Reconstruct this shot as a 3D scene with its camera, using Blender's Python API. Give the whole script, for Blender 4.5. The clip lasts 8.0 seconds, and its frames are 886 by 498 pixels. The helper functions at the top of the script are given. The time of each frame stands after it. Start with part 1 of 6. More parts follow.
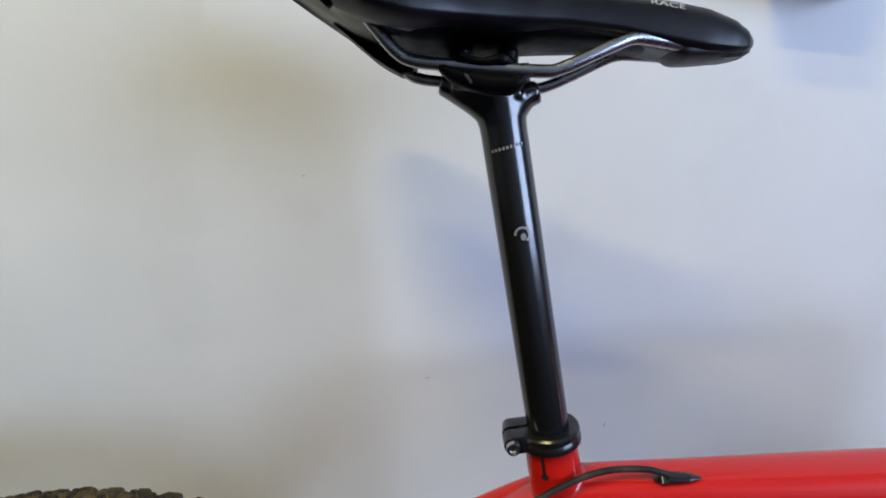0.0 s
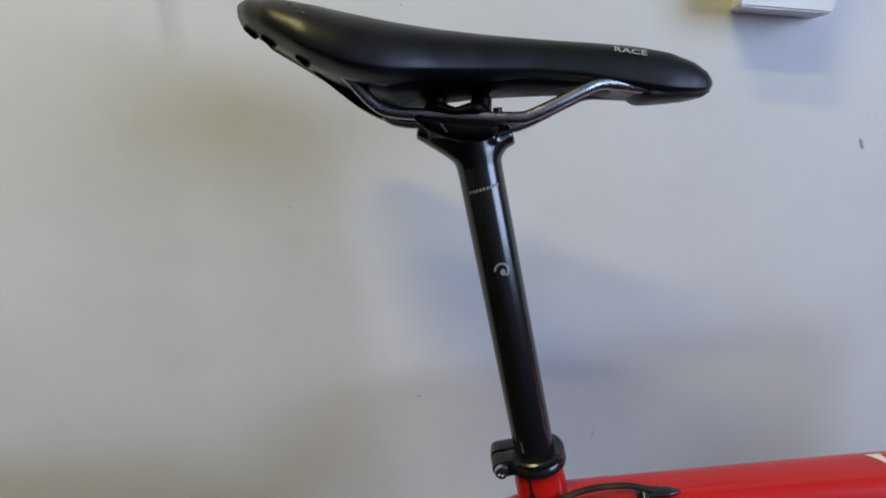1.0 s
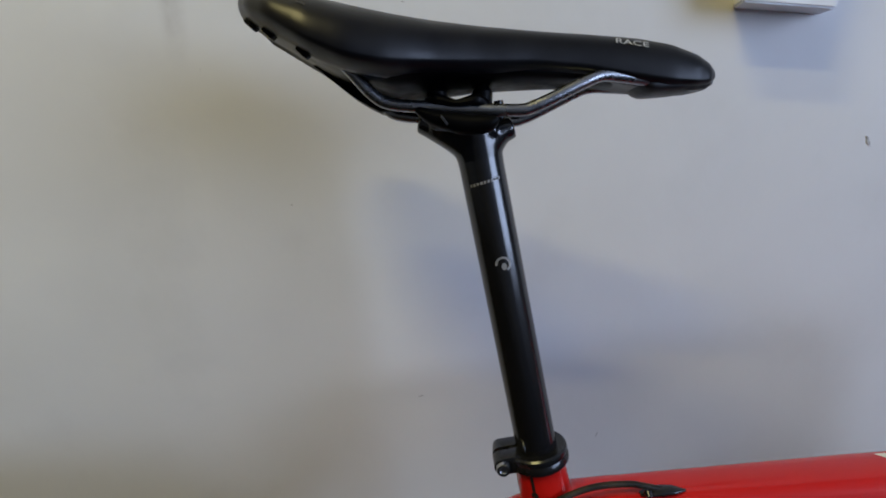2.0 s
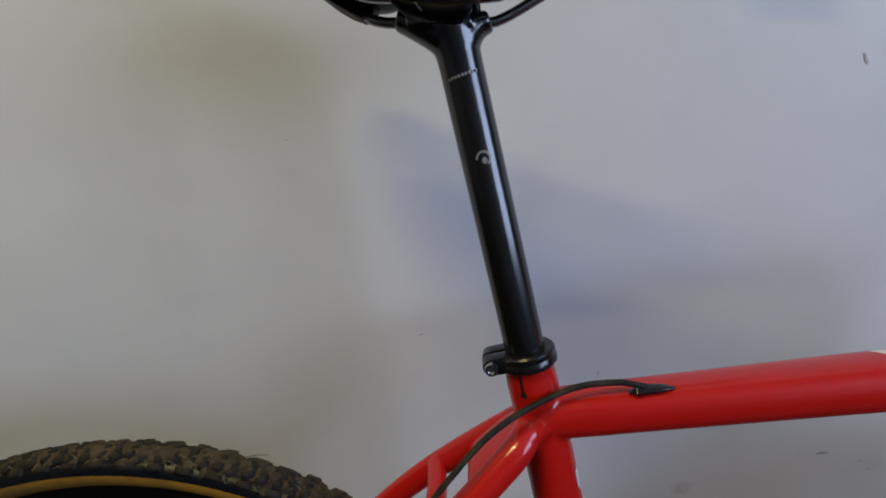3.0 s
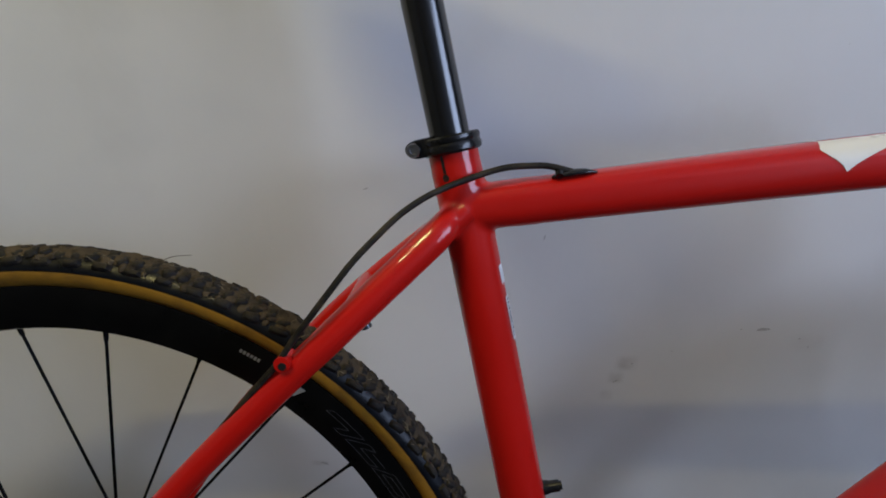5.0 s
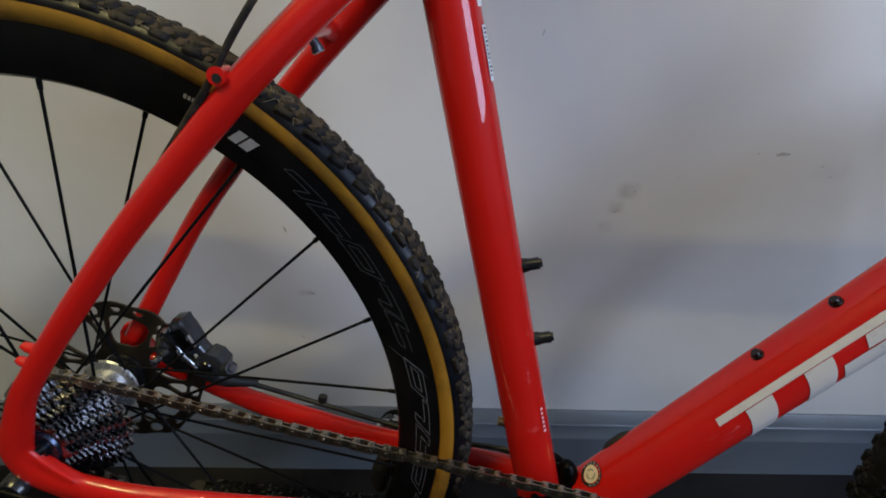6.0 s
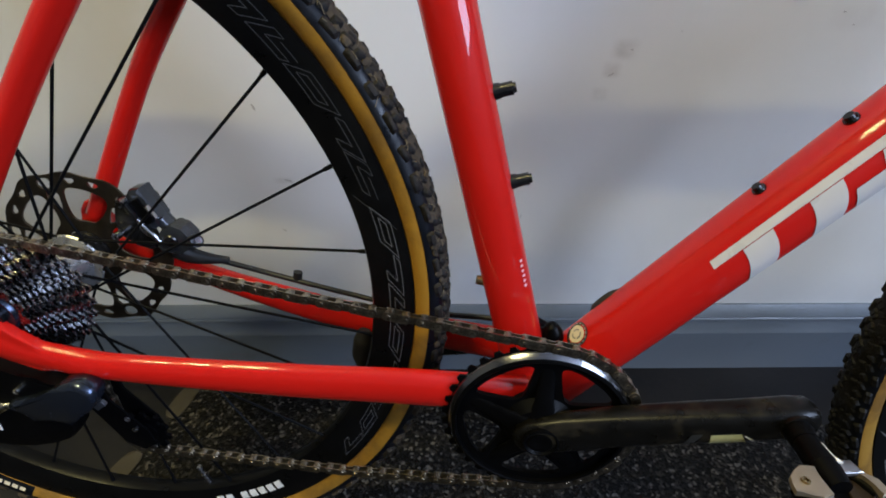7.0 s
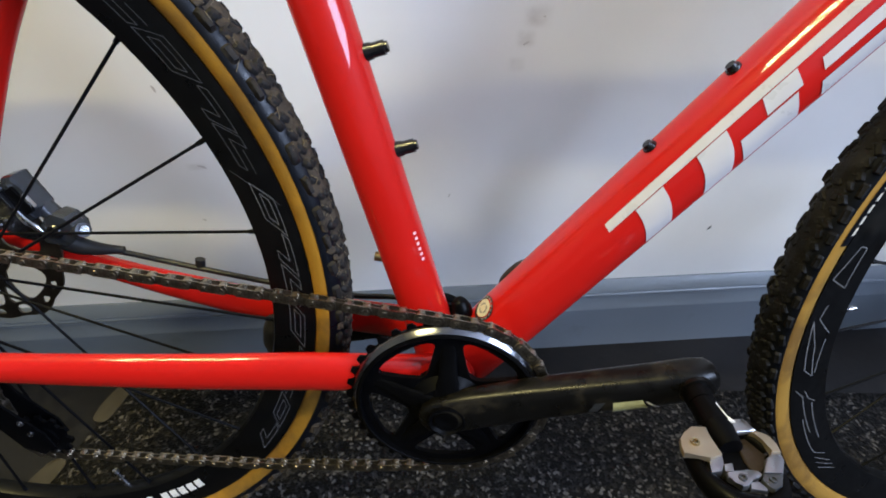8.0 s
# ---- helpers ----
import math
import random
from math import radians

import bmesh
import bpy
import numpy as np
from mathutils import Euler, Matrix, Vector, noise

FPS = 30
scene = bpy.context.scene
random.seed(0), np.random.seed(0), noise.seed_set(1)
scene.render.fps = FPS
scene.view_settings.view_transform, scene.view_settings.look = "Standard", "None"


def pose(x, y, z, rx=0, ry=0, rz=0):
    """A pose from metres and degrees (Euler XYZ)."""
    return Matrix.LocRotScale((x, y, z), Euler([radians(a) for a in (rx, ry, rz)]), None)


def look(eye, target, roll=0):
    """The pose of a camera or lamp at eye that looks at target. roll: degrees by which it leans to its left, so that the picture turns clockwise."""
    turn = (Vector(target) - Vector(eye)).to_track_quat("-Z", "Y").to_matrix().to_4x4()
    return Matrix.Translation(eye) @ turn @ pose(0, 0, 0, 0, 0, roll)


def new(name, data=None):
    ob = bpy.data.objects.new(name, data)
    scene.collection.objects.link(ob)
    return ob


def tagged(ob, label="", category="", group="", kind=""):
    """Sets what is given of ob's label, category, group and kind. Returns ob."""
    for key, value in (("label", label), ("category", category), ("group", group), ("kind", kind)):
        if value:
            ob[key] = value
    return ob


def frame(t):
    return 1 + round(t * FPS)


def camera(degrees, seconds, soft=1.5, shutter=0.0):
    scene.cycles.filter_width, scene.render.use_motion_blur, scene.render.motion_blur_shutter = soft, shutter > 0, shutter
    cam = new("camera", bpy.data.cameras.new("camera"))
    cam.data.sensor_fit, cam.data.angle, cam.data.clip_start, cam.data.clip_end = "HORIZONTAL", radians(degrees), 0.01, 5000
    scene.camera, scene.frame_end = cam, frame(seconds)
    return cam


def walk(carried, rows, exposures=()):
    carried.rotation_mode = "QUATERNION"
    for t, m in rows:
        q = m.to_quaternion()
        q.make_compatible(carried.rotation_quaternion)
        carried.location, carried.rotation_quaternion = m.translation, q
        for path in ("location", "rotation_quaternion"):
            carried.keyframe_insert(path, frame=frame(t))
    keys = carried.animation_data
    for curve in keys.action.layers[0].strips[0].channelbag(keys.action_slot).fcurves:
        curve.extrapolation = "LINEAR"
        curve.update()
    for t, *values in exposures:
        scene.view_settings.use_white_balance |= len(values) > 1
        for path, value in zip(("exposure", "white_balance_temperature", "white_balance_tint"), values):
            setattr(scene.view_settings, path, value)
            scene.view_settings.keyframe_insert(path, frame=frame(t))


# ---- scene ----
from mathutils import geometry

cam = camera(83.16, 8.0, soft=1.8)
PATH = [
    (0, pose(-0.2297, -0.1537, 0.9923, 70.706, -4.974, -2.375)),
    (0.5, pose(-0.2298, -0.1581, 1.0188, 69.962, -3.168, -3.293)),
    (1, pose(-0.2272, -0.1578, 1.0198, 70.535, -3.319, -4.135)),
    (1.2, pose(-0.2287, -0.1576, 1.0251, 70.183, -3.234, -4.446)),
    (2.3, pose(-0.2235, -0.1598, 1.0016, 71.364, -3.226, -3.363)),
    (2.5, pose(-0.2229, -0.1632, 0.9915, 70.954, -3.620, -3.538)),
    (3, pose(-0.2027, -0.1845, 0.9543, 71.130, -1.251, -2.298)),
    (3.5, pose(-0.1957, -0.1821, 0.9410, 69.485, 0.126, -2.858)),
    (4, pose(-0.1853, -0.2016, 0.9250, 72.402, -2.125, -3.921)),
    (4.2, pose(-0.1787, -0.2112, 0.9060, 72.895, -3.162, -3.777)),
    (5.3, pose(-0.1510, -0.2289, 0.8014, 66.414, -2.478, -2.958)),
    (5.5, pose(-0.1452, -0.2319, 0.7793, 64.715, -2.568, -2.093)),
    (6, pose(-0.1202, -0.2404, 0.7065, 59.926, -2.942, -1.376)),
    (6.5, pose(-0.1015, -0.2531, 0.6657, 56.420, -0.995, -1.054)),
    (7, pose(-0.0866, -0.2528, 0.6250, 53.654, -0.932, -1.256)),
    (7.5, pose(-0.0687, -0.2574, 0.6055, 52.630, -0.726, -1.909)),
    (8, pose(-0.0230, -0.2505, 0.6039, 52.886, -0.305, -4.645)),
]
EXPOSURES = [(0.0, 0.17, 5930, 12), (1.0, -0.21, 6030, 12), (2.5, -0.50, 6130, 13), (3.5, -0.55, 6130, 14), (5.5, -0.35, 6230, 12), (6.0, -0.07, 6240, 11),
             (6.5, 0.22, 6240, 10), (7.0, 0.5, 6240, 10), (7.5, 0.73, 6220, 10), (8.0, 0.94, 6200, 11)]
walk(cam, PATH, EXPOSURES)

# ---- light ----
world = bpy.data.worlds.new("world")
scene.world = world
world.use_nodes = True
sky = world.node_tree.nodes.new("ShaderNodeTexSky")
sky.sky_type = "NISHITA"
sky.sun_disc = False
sky.sun_elevation, sky.sun_rotation = radians(35), radians(200)
world.node_tree.links.new(sky.outputs[0], world.node_tree.nodes["Background"].inputs[0])
world.node_tree.nodes["Background"].inputs[1].default_value = 0.08


def area_lamp(name, place, target, size_x, size_y, watts, colour):
    data = bpy.data.lights.new(name, "AREA")
    data.shape, data.size, data.size_y = "RECTANGLE", size_x, size_y
    data.energy, data.color = watts, colour
    ob = new(name, data)
    ob.matrix_world = look(place, target)
    return ob


# warm fitting on the ceiling, cool daylight in the window's opening
for strip_y in (-0.77, -0.39):
    area_lamp("ceiling_lamp_light", (-1.10, strip_y, 2.50), (-1.10, strip_y, 0.0), 0.65, 0.05, 19, (1.0, 0.85, 0.35))
area_lamp("window_daylight", (1.90, -1.76, 1.74), (0.0, -1.76, 1.74), 2.00, 1.40, 101, (0.60, 0.725, 0.99))

# ---- plan ----
BIKE_POSE = pose(0, 0, 0.002, -7.197, -0.000, -6.636)
WALL_Y = 0.2856
BOARD_Z = 0.1342
BB = Vector((0.0027, 0.0, 0.271))
AXLE_R = Vector((-0.419, 0.0, 0.345))
AXLE_F = Vector((0.588, 0.052, 0.350))
STEER = radians(9.5)
SLOPE = -0.278


def on_seat(z, y=0.0, off=0.0):
    """A point of the seat tube's axis at height z, off metres in front of it."""
    k = 1 / math.hypot(1, SLOPE)
    return Vector((SLOPE * (z - 0.27) + off * k, y, z - off * SLOPE * k))


# ---- materials ----
def node(tree, kind, **values):
    n = tree.nodes.new(kind)
    for key, value in values.items():
        n.inputs[key].default_value = value
    return n


def material(name, colour, rough=0.5, metal=0.0, coat=0.0, spread=0.12, scale=40.0, bump=0.0, bump_scale=300.0,
             stain=None, stain_scale=6.0, stain_at=0.55, stain_amount=0.6, rough_spread=0.1, specular=0.5, coat_rough=0.06):
    """Principled paint, rubber or metal with mottling at two scales, fine relief and optional stains."""
    m = bpy.data.materials.new(name)
    m.use_nodes = True
    t = m.node_tree
    b = t.nodes["Principled BSDF"]
    b.inputs["Metallic"].default_value = metal
    b.inputs["Coat Weight"].default_value = coat
    b.inputs["Coat Roughness"].default_value = coat_rough
    b.inputs["Specular IOR Level"].default_value = specular
    co = t.nodes.new("ShaderNodeTexCoord").outputs["Object"]
    fine = node(t, "ShaderNodeTexNoise", Scale=scale, Detail=6.0)
    broad = node(t, "ShaderNodeTexNoise", Scale=scale * 0.13, Detail=3.0)
    t.links.new(co, fine.inputs["Vector"])
    t.links.new(co, broad.inputs["Vector"])
    add = t.nodes.new("ShaderNodeMath")
    add.operation = "ADD"
    t.links.new(fine.outputs["Fac"], add.inputs[0])
    t.links.new(broad.outputs["Fac"], add.inputs[1])
    ramp = t.nodes.new("ShaderNodeMapRange")
    ramp.inputs["From Min"].default_value, ramp.inputs["From Max"].default_value = 0.6, 1.4
    ramp.inputs["To Min"].default_value, ramp.inputs["To Max"].default_value = 1 - spread, 1 + spread
    t.links.new(add.outputs[0], ramp.inputs["Value"])
    mul = t.nodes.new("ShaderNodeVectorMath")
    mul.operation = "SCALE"
    mul.inputs[0].default_value = colour[:3]
    t.links.new(ramp.outputs[0], mul.inputs["Scale"])
    out = mul.outputs[0]
    if stain:
        spots = node(t, "ShaderNodeTexNoise", Scale=stain_scale, Detail=8.0, Roughness=0.65)
        t.links.new(co, spots.inputs["Vector"])
        edge = t.nodes.new("ShaderNodeMapRange")
        edge.inputs["From Min"].default_value, edge.inputs["From Max"].default_value = stain_at, stain_at + 0.14
        edge.inputs["To Max"].default_value = stain_amount
        t.links.new(spots.outputs["Fac"], edge.inputs["Value"])
        mix = t.nodes.new("ShaderNodeMix")
        mix.data_type = "RGBA"
        t.links.new(edge.outputs[0], mix.inputs["Factor"])
        t.links.new(out, mix.inputs[6])
        mix.inputs[7].default_value = (*stain, 1)
        out = mix.outputs[2]
    t.links.new(out, b.inputs["Base Color"])
    rr = t.nodes.new("ShaderNodeMapRange")
    rr.inputs["From Min"].default_value, rr.inputs["From Max"].default_value = 0.3, 0.7
    rr.inputs["To Min"].default_value, rr.inputs["To Max"].default_value = max(rough - rough_spread, 0.02), rough + rough_spread
    t.links.new(fine.outputs["Fac"], rr.inputs["Value"])
    t.links.new(rr.outputs[0], b.inputs["Roughness"])
    if bump:
        grain = node(t, "ShaderNodeTexNoise", Scale=bump_scale, Detail=4.0)
        t.links.new(co, grain.inputs["Vector"])
        bn = node(t, "ShaderNodeBump", Strength=bump, Distance=0.001)
        t.links.new(grain.outputs["Fac"], bn.inputs["Height"])
        t.links.new(bn.outputs[0], b.inputs["Normal"])
    return m


RED = material("red_gloss_paint", (0.475, 0.0085, 0.0052), 0.40, coat=0.8, specular=0.08, coat_rough=0.014, spread=0.05, scale=25, rough_spread=0.05)
BLACK_GLOSS = material("black_anodised", (0.006, 0.006, 0.007), 0.24, spread=0.15, scale=80, rough_spread=0.06)
BLACK_PAINT = material("black_painted_alloy", (0.0045, 0.0045, 0.0055), 0.19, specular=0.8, coat=0.0, spread=0.06, scale=40, rough_spread=0.015)
BLACK_MATT = material("black_plastic", (0.007, 0.007, 0.0075), 0.5, spread=0.2, scale=90, bump=0.15, bump_scale=900)
LEATHER = material("black_saddle_cover", (0.0040, 0.0040, 0.0052), 0.36, specular=0.26, spread=0.2, scale=50, bump=0.05, bump_scale=1400, rough_spread=0.08)
RIM_BLACK = material("black_rim", (0.0028, 0.0028, 0.0030), 0.36, specular=0.14, spread=0.2, scale=60, stain=(0.05, 0.045, 0.035), stain_scale=9, stain_at=0.62, stain_amount=0.25)
RUBBER = material("black_rubber", (0.0030, 0.0038, 0.0062), 0.36, specular=0.22, spread=0.25, scale=120, bump=0.15, bump_scale=260, stain=(0.03, 0.022, 0.014), stain_scale=22, stain_at=0.60, stain_amount=0.35)
KNOB = material("muddy_rubber", (0.010, 0.0088, 0.0080), 0.66, specular=0.2, spread=0.35, scale=160, bump=0.6, bump_scale=600, stain=(0.060, 0.044, 0.027), stain_scale=34, stain_at=0.44, stain_amount=0.8)
STRAW = material("dry_straw", (0.15, 0.115, 0.06), 0.7, spread=0.3, scale=300)
KNOB_DARK = material("worn_rubber_knob", (0.0045, 0.0042, 0.0042), 0.6, specular=0.18, spread=0.35, scale=160, bump=0.6, bump_scale=600, stain=(0.013, 0.012, 0.012), stain_scale=26, stain_at=0.52, stain_amount=0.7)
MUD = material("dried_mud", (0.060, 0.045, 0.029), 0.9, spread=0.4, scale=140, bump=0.9, bump_scale=420, stain=(0.016, 0.013, 0.010), stain_scale=60, stain_at=0.50, stain_amount=0.8, specular=0.15)
PALE_TAN = material("pale_tan_sidewall", (0.295, 0.160, 0.030), 0.5, specular=0.15, spread=0.14, scale=70, bump=0.15, bump_scale=900, stain=(0.12, 0.062, 0.018), stain_scale=14, stain_at=0.47, stain_amount=0.75)
TAN = material("tan_sidewall", (0.300, 0.152, 0.018), 0.42, specular=0.3, spread=0.14, scale=70, bump=0.15, bump_scale=900, stain=(0.12, 0.065, 0.02), stain_scale=14, stain_at=0.47, stain_amount=0.65)
STEEL = material("polished_steel", (0.42, 0.42, 0.44), 0.24, metal=1.0, spread=0.1, scale=60)
RAIL = material("steel_saddle_rail", (0.34, 0.35, 0.37), 0.27, metal=1.0, spread=0.08, scale=60, rough_spread=0.05)
CHAIN = material("oily_chain_steel", (0.35, 0.31, 0.25), 0.34, metal=1.0, spread=0.4, scale=300, stain=(0.022, 0.018, 0.014), stain_scale=120, stain_at=0.46, stain_amount=0.6)
COG = material("nickel_sprocket", (0.33, 0.33, 0.345), 0.24, metal=1.0, spread=0.35, scale=260, bump=0.5, bump_scale=420, stain=(0.035, 0.032, 0.030), stain_scale=120, stain_at=0.46, stain_amount=0.6)
HUB = material("scuffed_hub_alloy", (0.46, 0.46, 0.47), 0.30, metal=0.75, spread=0.3, scale=130, bump=0.3, bump_scale=260, stain=(0.05, 0.044, 0.035), stain_scale=45, stain_at=0.52, stain_amount=0.7)
ROTOR = material("brake_rotor_steel", (0.105, 0.088, 0.068), 0.42, metal=1.0, spread=0.25, scale=120, stain=(0.05, 0.04, 0.03), stain_scale=60, stain_at=0.5, stain_amount=0.5)
ALLOY = material("brushed_alloy", (0.40, 0.40, 0.41), 0.36, metal=1.0, spread=0.12, scale=150)
GREY_ALLOY = material("grey_anodised_alloy", (0.085, 0.09, 0.10), 0.34, metal=0.7, spread=0.2, scale=120)
CABLE = material("dusty_black_cable", (0.010, 0.0085, 0.007), 0.6, specular=0.25, spread=0.3, scale=200, bump=0.3, bump_scale=900, stain=(0.05, 0.038, 0.024), stain_scale=70, stain_at=0.48, stain_amount=0.6)
CREAM_METAL = material("dull_worn_alloy", (0.36, 0.30, 0.22), 0.45, metal=0.8, spread=0.15, scale=120)
CALIPER = material("dark_caliper_alloy", (0.046, 0.050, 0.058), 0.17, metal=0.6, spread=0.2, scale=120)
SATIN = material("satin_blue_grey_alloy", (0.042, 0.053, 0.082), 0.20, metal=0.85, spread=0.12, scale=100)
CHAMFER = material("polished_black_steel", (0.20, 0.20, 0.215), 0.15, metal=1.0, spread=0.12, scale=70, rough_spread=0.05)
SPOKE = material("black_spoke_steel", (0.004, 0.004, 0.0045), 0.45, specular=0.06, spread=0.2, scale=120)
SPIDER = material("black_satin_alloy", (0.0014, 0.0014, 0.0017), 0.42, specular=0.07, spread=0.2, scale=90)
CARBON = material("worn_carbon", (0.0034, 0.0032, 0.0030), 0.32, specular=0.2, coat=0.0, spread=0.3, scale=90, stain=(0.036, 0.030, 0.020), stain_scale=26, stain_at=0.52, stain_amount=0.7)
BRASS = material("brass_bolt", (0.30, 0.23, 0.12), 0.3, metal=1.0)
DIM_LIT_PRINT = material("dim_lit_grey_print", (0.052, 0.052, 0.056), 0.4, spread=0.25, scale=200)
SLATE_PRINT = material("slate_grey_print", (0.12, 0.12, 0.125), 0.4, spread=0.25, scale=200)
WHITE_PRINT = material("white_decal", (0.78, 0.76, 0.74), 0.3, coat=0.5, spread=0.04)
GREY_PRINT = material("grey_print", (0.20, 0.20, 0.21), 0.4, spread=0.15, scale=200)
DULL_PRINT = material("dull_white_print", (0.42, 0.42, 0.43), 0.45, spread=0.2, scale=300)
PEARL_PRINT = material("pearl_decal", (0.54, 0.50, 0.465), 0.35, coat=0.6, spread=0.06, scale=60)
CREAM_PRINT = material("cream_decal", (0.62, 0.55, 0.42), 0.4, spread=0.1, scale=200)
LIME_PRINT = material("pale_yellow_decal", (0.48, 0.47, 0.24), 0.35, spread=0.2, scale=200)
PINK_PRINT = material("pale_pink_print", (0.75, 0.42, 0.42), 0.4, spread=0.1)
BOARD_PAINT = material("blue_grey_gloss_paint", (0.132, 0.152, 0.178), 0.40, spread=0.10, scale=14, bump=0.1, bump_scale=120, stain=(0.08, 0.085, 0.09), stain_scale=18, stain_at=0.58, stain_amount=0.4)
CEILING_PAINT = material("white_ceiling_paint", (0.46, 0.45, 0.44), 0.8, spread=0.03, scale=8)
PLAIN_WALL = material("plain_wall_paint", (0.14, 0.14, 0.14), 0.75, spread=0.05, scale=6)
WHITE_PLASTIC = material("white_plastic", (0.74, 0.74, 0.74), 0.4, spread=0.04, scale=30)
CREAM_PLASTIC = material("cream_tape", (0.032, 0.025, 0.015), 0.5, spread=0.15, scale=40, stain=(0.022, 0.017, 0.010), stain_scale=25, stain_at=0.5, stain_amount=0.5)
SMOOTH_FLOOR = material("smooth_dark_vinyl", (0.0086, 0.0080, 0.0087), 0.40, specular=0.22, spread=0.3, scale=60, bump=0.25, bump_scale=90, stain=(0.030, 0.027, 0.025), stain_scale=150, stain_at=0.60, stain_amount=0.6, rough_spread=0.12)


def wall_material():
    m = material("white_wall_paint", (0.70, 0.69, 0.675), 0.55, spread=0.045, scale=11, bump=0.22, bump_scale=55, specular=0.35)
    t = m.node_tree
    b = t.nodes["Principled BSDF"]
    src = b.inputs["Base Color"].links[0].from_socket
    co = t.nodes.new("ShaderNodeTexCoord").outputs["Object"]
    # hand-trowelled undulation under the fine grain
    waves = node(t, "ShaderNodeTexNoise", Scale=7.0, Detail=3.0, Distortion=0.6)
    t.links.new(co, waves.inputs["Vector"])
    broad = node(t, "ShaderNodeBump", Strength=0.45, Distance=0.004)
    t.links.new(waves.outputs["Fac"], broad.inputs["Height"])
    t.links.new(broad.outputs[0], b.inputs["Normal"].links[0].from_node.inputs["Normal"])
    # sparse dark specks and scuffs
    for scale, at, span, colour, amount in ((60.0, 0.735, 0.05, (0.25, 0.23, 0.21), 0.4), (5.0, 0.60, 0.2, (0.52, 0.505, 0.48), 0.3)):
        n = node(t, "ShaderNodeTexNoise", Scale=scale, Detail=5.0, Roughness=0.6)
        t.links.new(co, n.inputs["Vector"])
        e = t.nodes.new("ShaderNodeMapRange")
        e.inputs["From Min"].default_value, e.inputs["From Max"].default_value = at, at + span
        e.inputs["To Max"].default_value = amount
        t.links.new(n.outputs["Fac"], e.inputs["Value"])
        x = t.nodes.new("ShaderNodeMix")
        x.data_type = "RGBA"
        t.links.new(e.outputs[0], x.inputs["Factor"])
        t.links.new(src, x.inputs[6])
        x.inputs[7].default_value = (*colour, 1)
        src = x.outputs[2]
    # an upright darker streak (first), then soft smears: x, height, half width, half height, amount
    sep = t.nodes.new("ShaderNodeSeparateXYZ")
    t.links.new(co, sep.inputs[0])
    for x0, z0, hw, hh, amount in ((-0.412, 1.075, 0.013, 0.072, 0.40), (0.118, 0.487, 0.018, 0.014, 0.42), (0.108, 0.466, 0.013, 0.011, 0.42), (0.100, 0.440, 0.012, 0.010, 0.22), (0.345, 0.520, 0.030, 0.016, 0.14), (-0.262, 0.331, 0.016, 0.006, 0.30)):
        masks = []
        for axis, c0, half in ((0, x0, hw), (2, z0, hh)):
            d = t.nodes.new("ShaderNodeMath")
            d.operation = "SUBTRACT"
            t.links.new(sep.outputs[axis], d.inputs[0])
            d.inputs[1].default_value = c0
            ab = t.nodes.new("ShaderNodeMath")
            ab.operation = "ABSOLUTE"
            t.links.new(d.outputs[0], ab.inputs[0])
            e = t.nodes.new("ShaderNodeMapRange")
            e.interpolation_type = "SMOOTHSTEP"
            e.inputs["From Min"].default_value, e.inputs["From Max"].default_value = half * 0.25, half
            e.inputs["To Min"].default_value, e.inputs["To Max"].default_value = 1.0, 0.0
            t.links.new(ab.outputs[0], e.inputs["Value"])
            masks.append(e.outputs[0])
        both = t.nodes.new("ShaderNodeMath")
        both.operation = "MULTIPLY"
        t.links.new(masks[0], both.inputs[0])
        t.links.new(masks[1], both.inputs[1])
        patch = node(t, "ShaderNodeTexNoise", Scale=90.0, Detail=4.0)
        t.links.new(co, patch.inputs["Vector"])
        fac = t.nodes.new("ShaderNodeMath")
        fac.operation = "MULTIPLY"
        t.links.new(both.outputs[0], fac.inputs[0])
        t.links.new(patch.outputs["Fac"], fac.inputs[1])
        amt = t.nodes.new("ShaderNodeMath")
        amt.operation = "MULTIPLY"
        t.links.new(fac.outputs[0], amt.inputs[0])
        amt.inputs[1].default_value = amount * 2
        x = t.nodes.new("ShaderNodeMix")
        x.data_type = "RGBA"
        t.links.new(amt.outputs[0], x.inputs["Factor"])
        t.links.new(src, x.inputs[6])
        x.inputs[7].default_value = (0.46, 0.435, 0.41, 1)
        src = x.outputs[2]
    t.links.new(src, b.inputs["Base Color"])
    return m


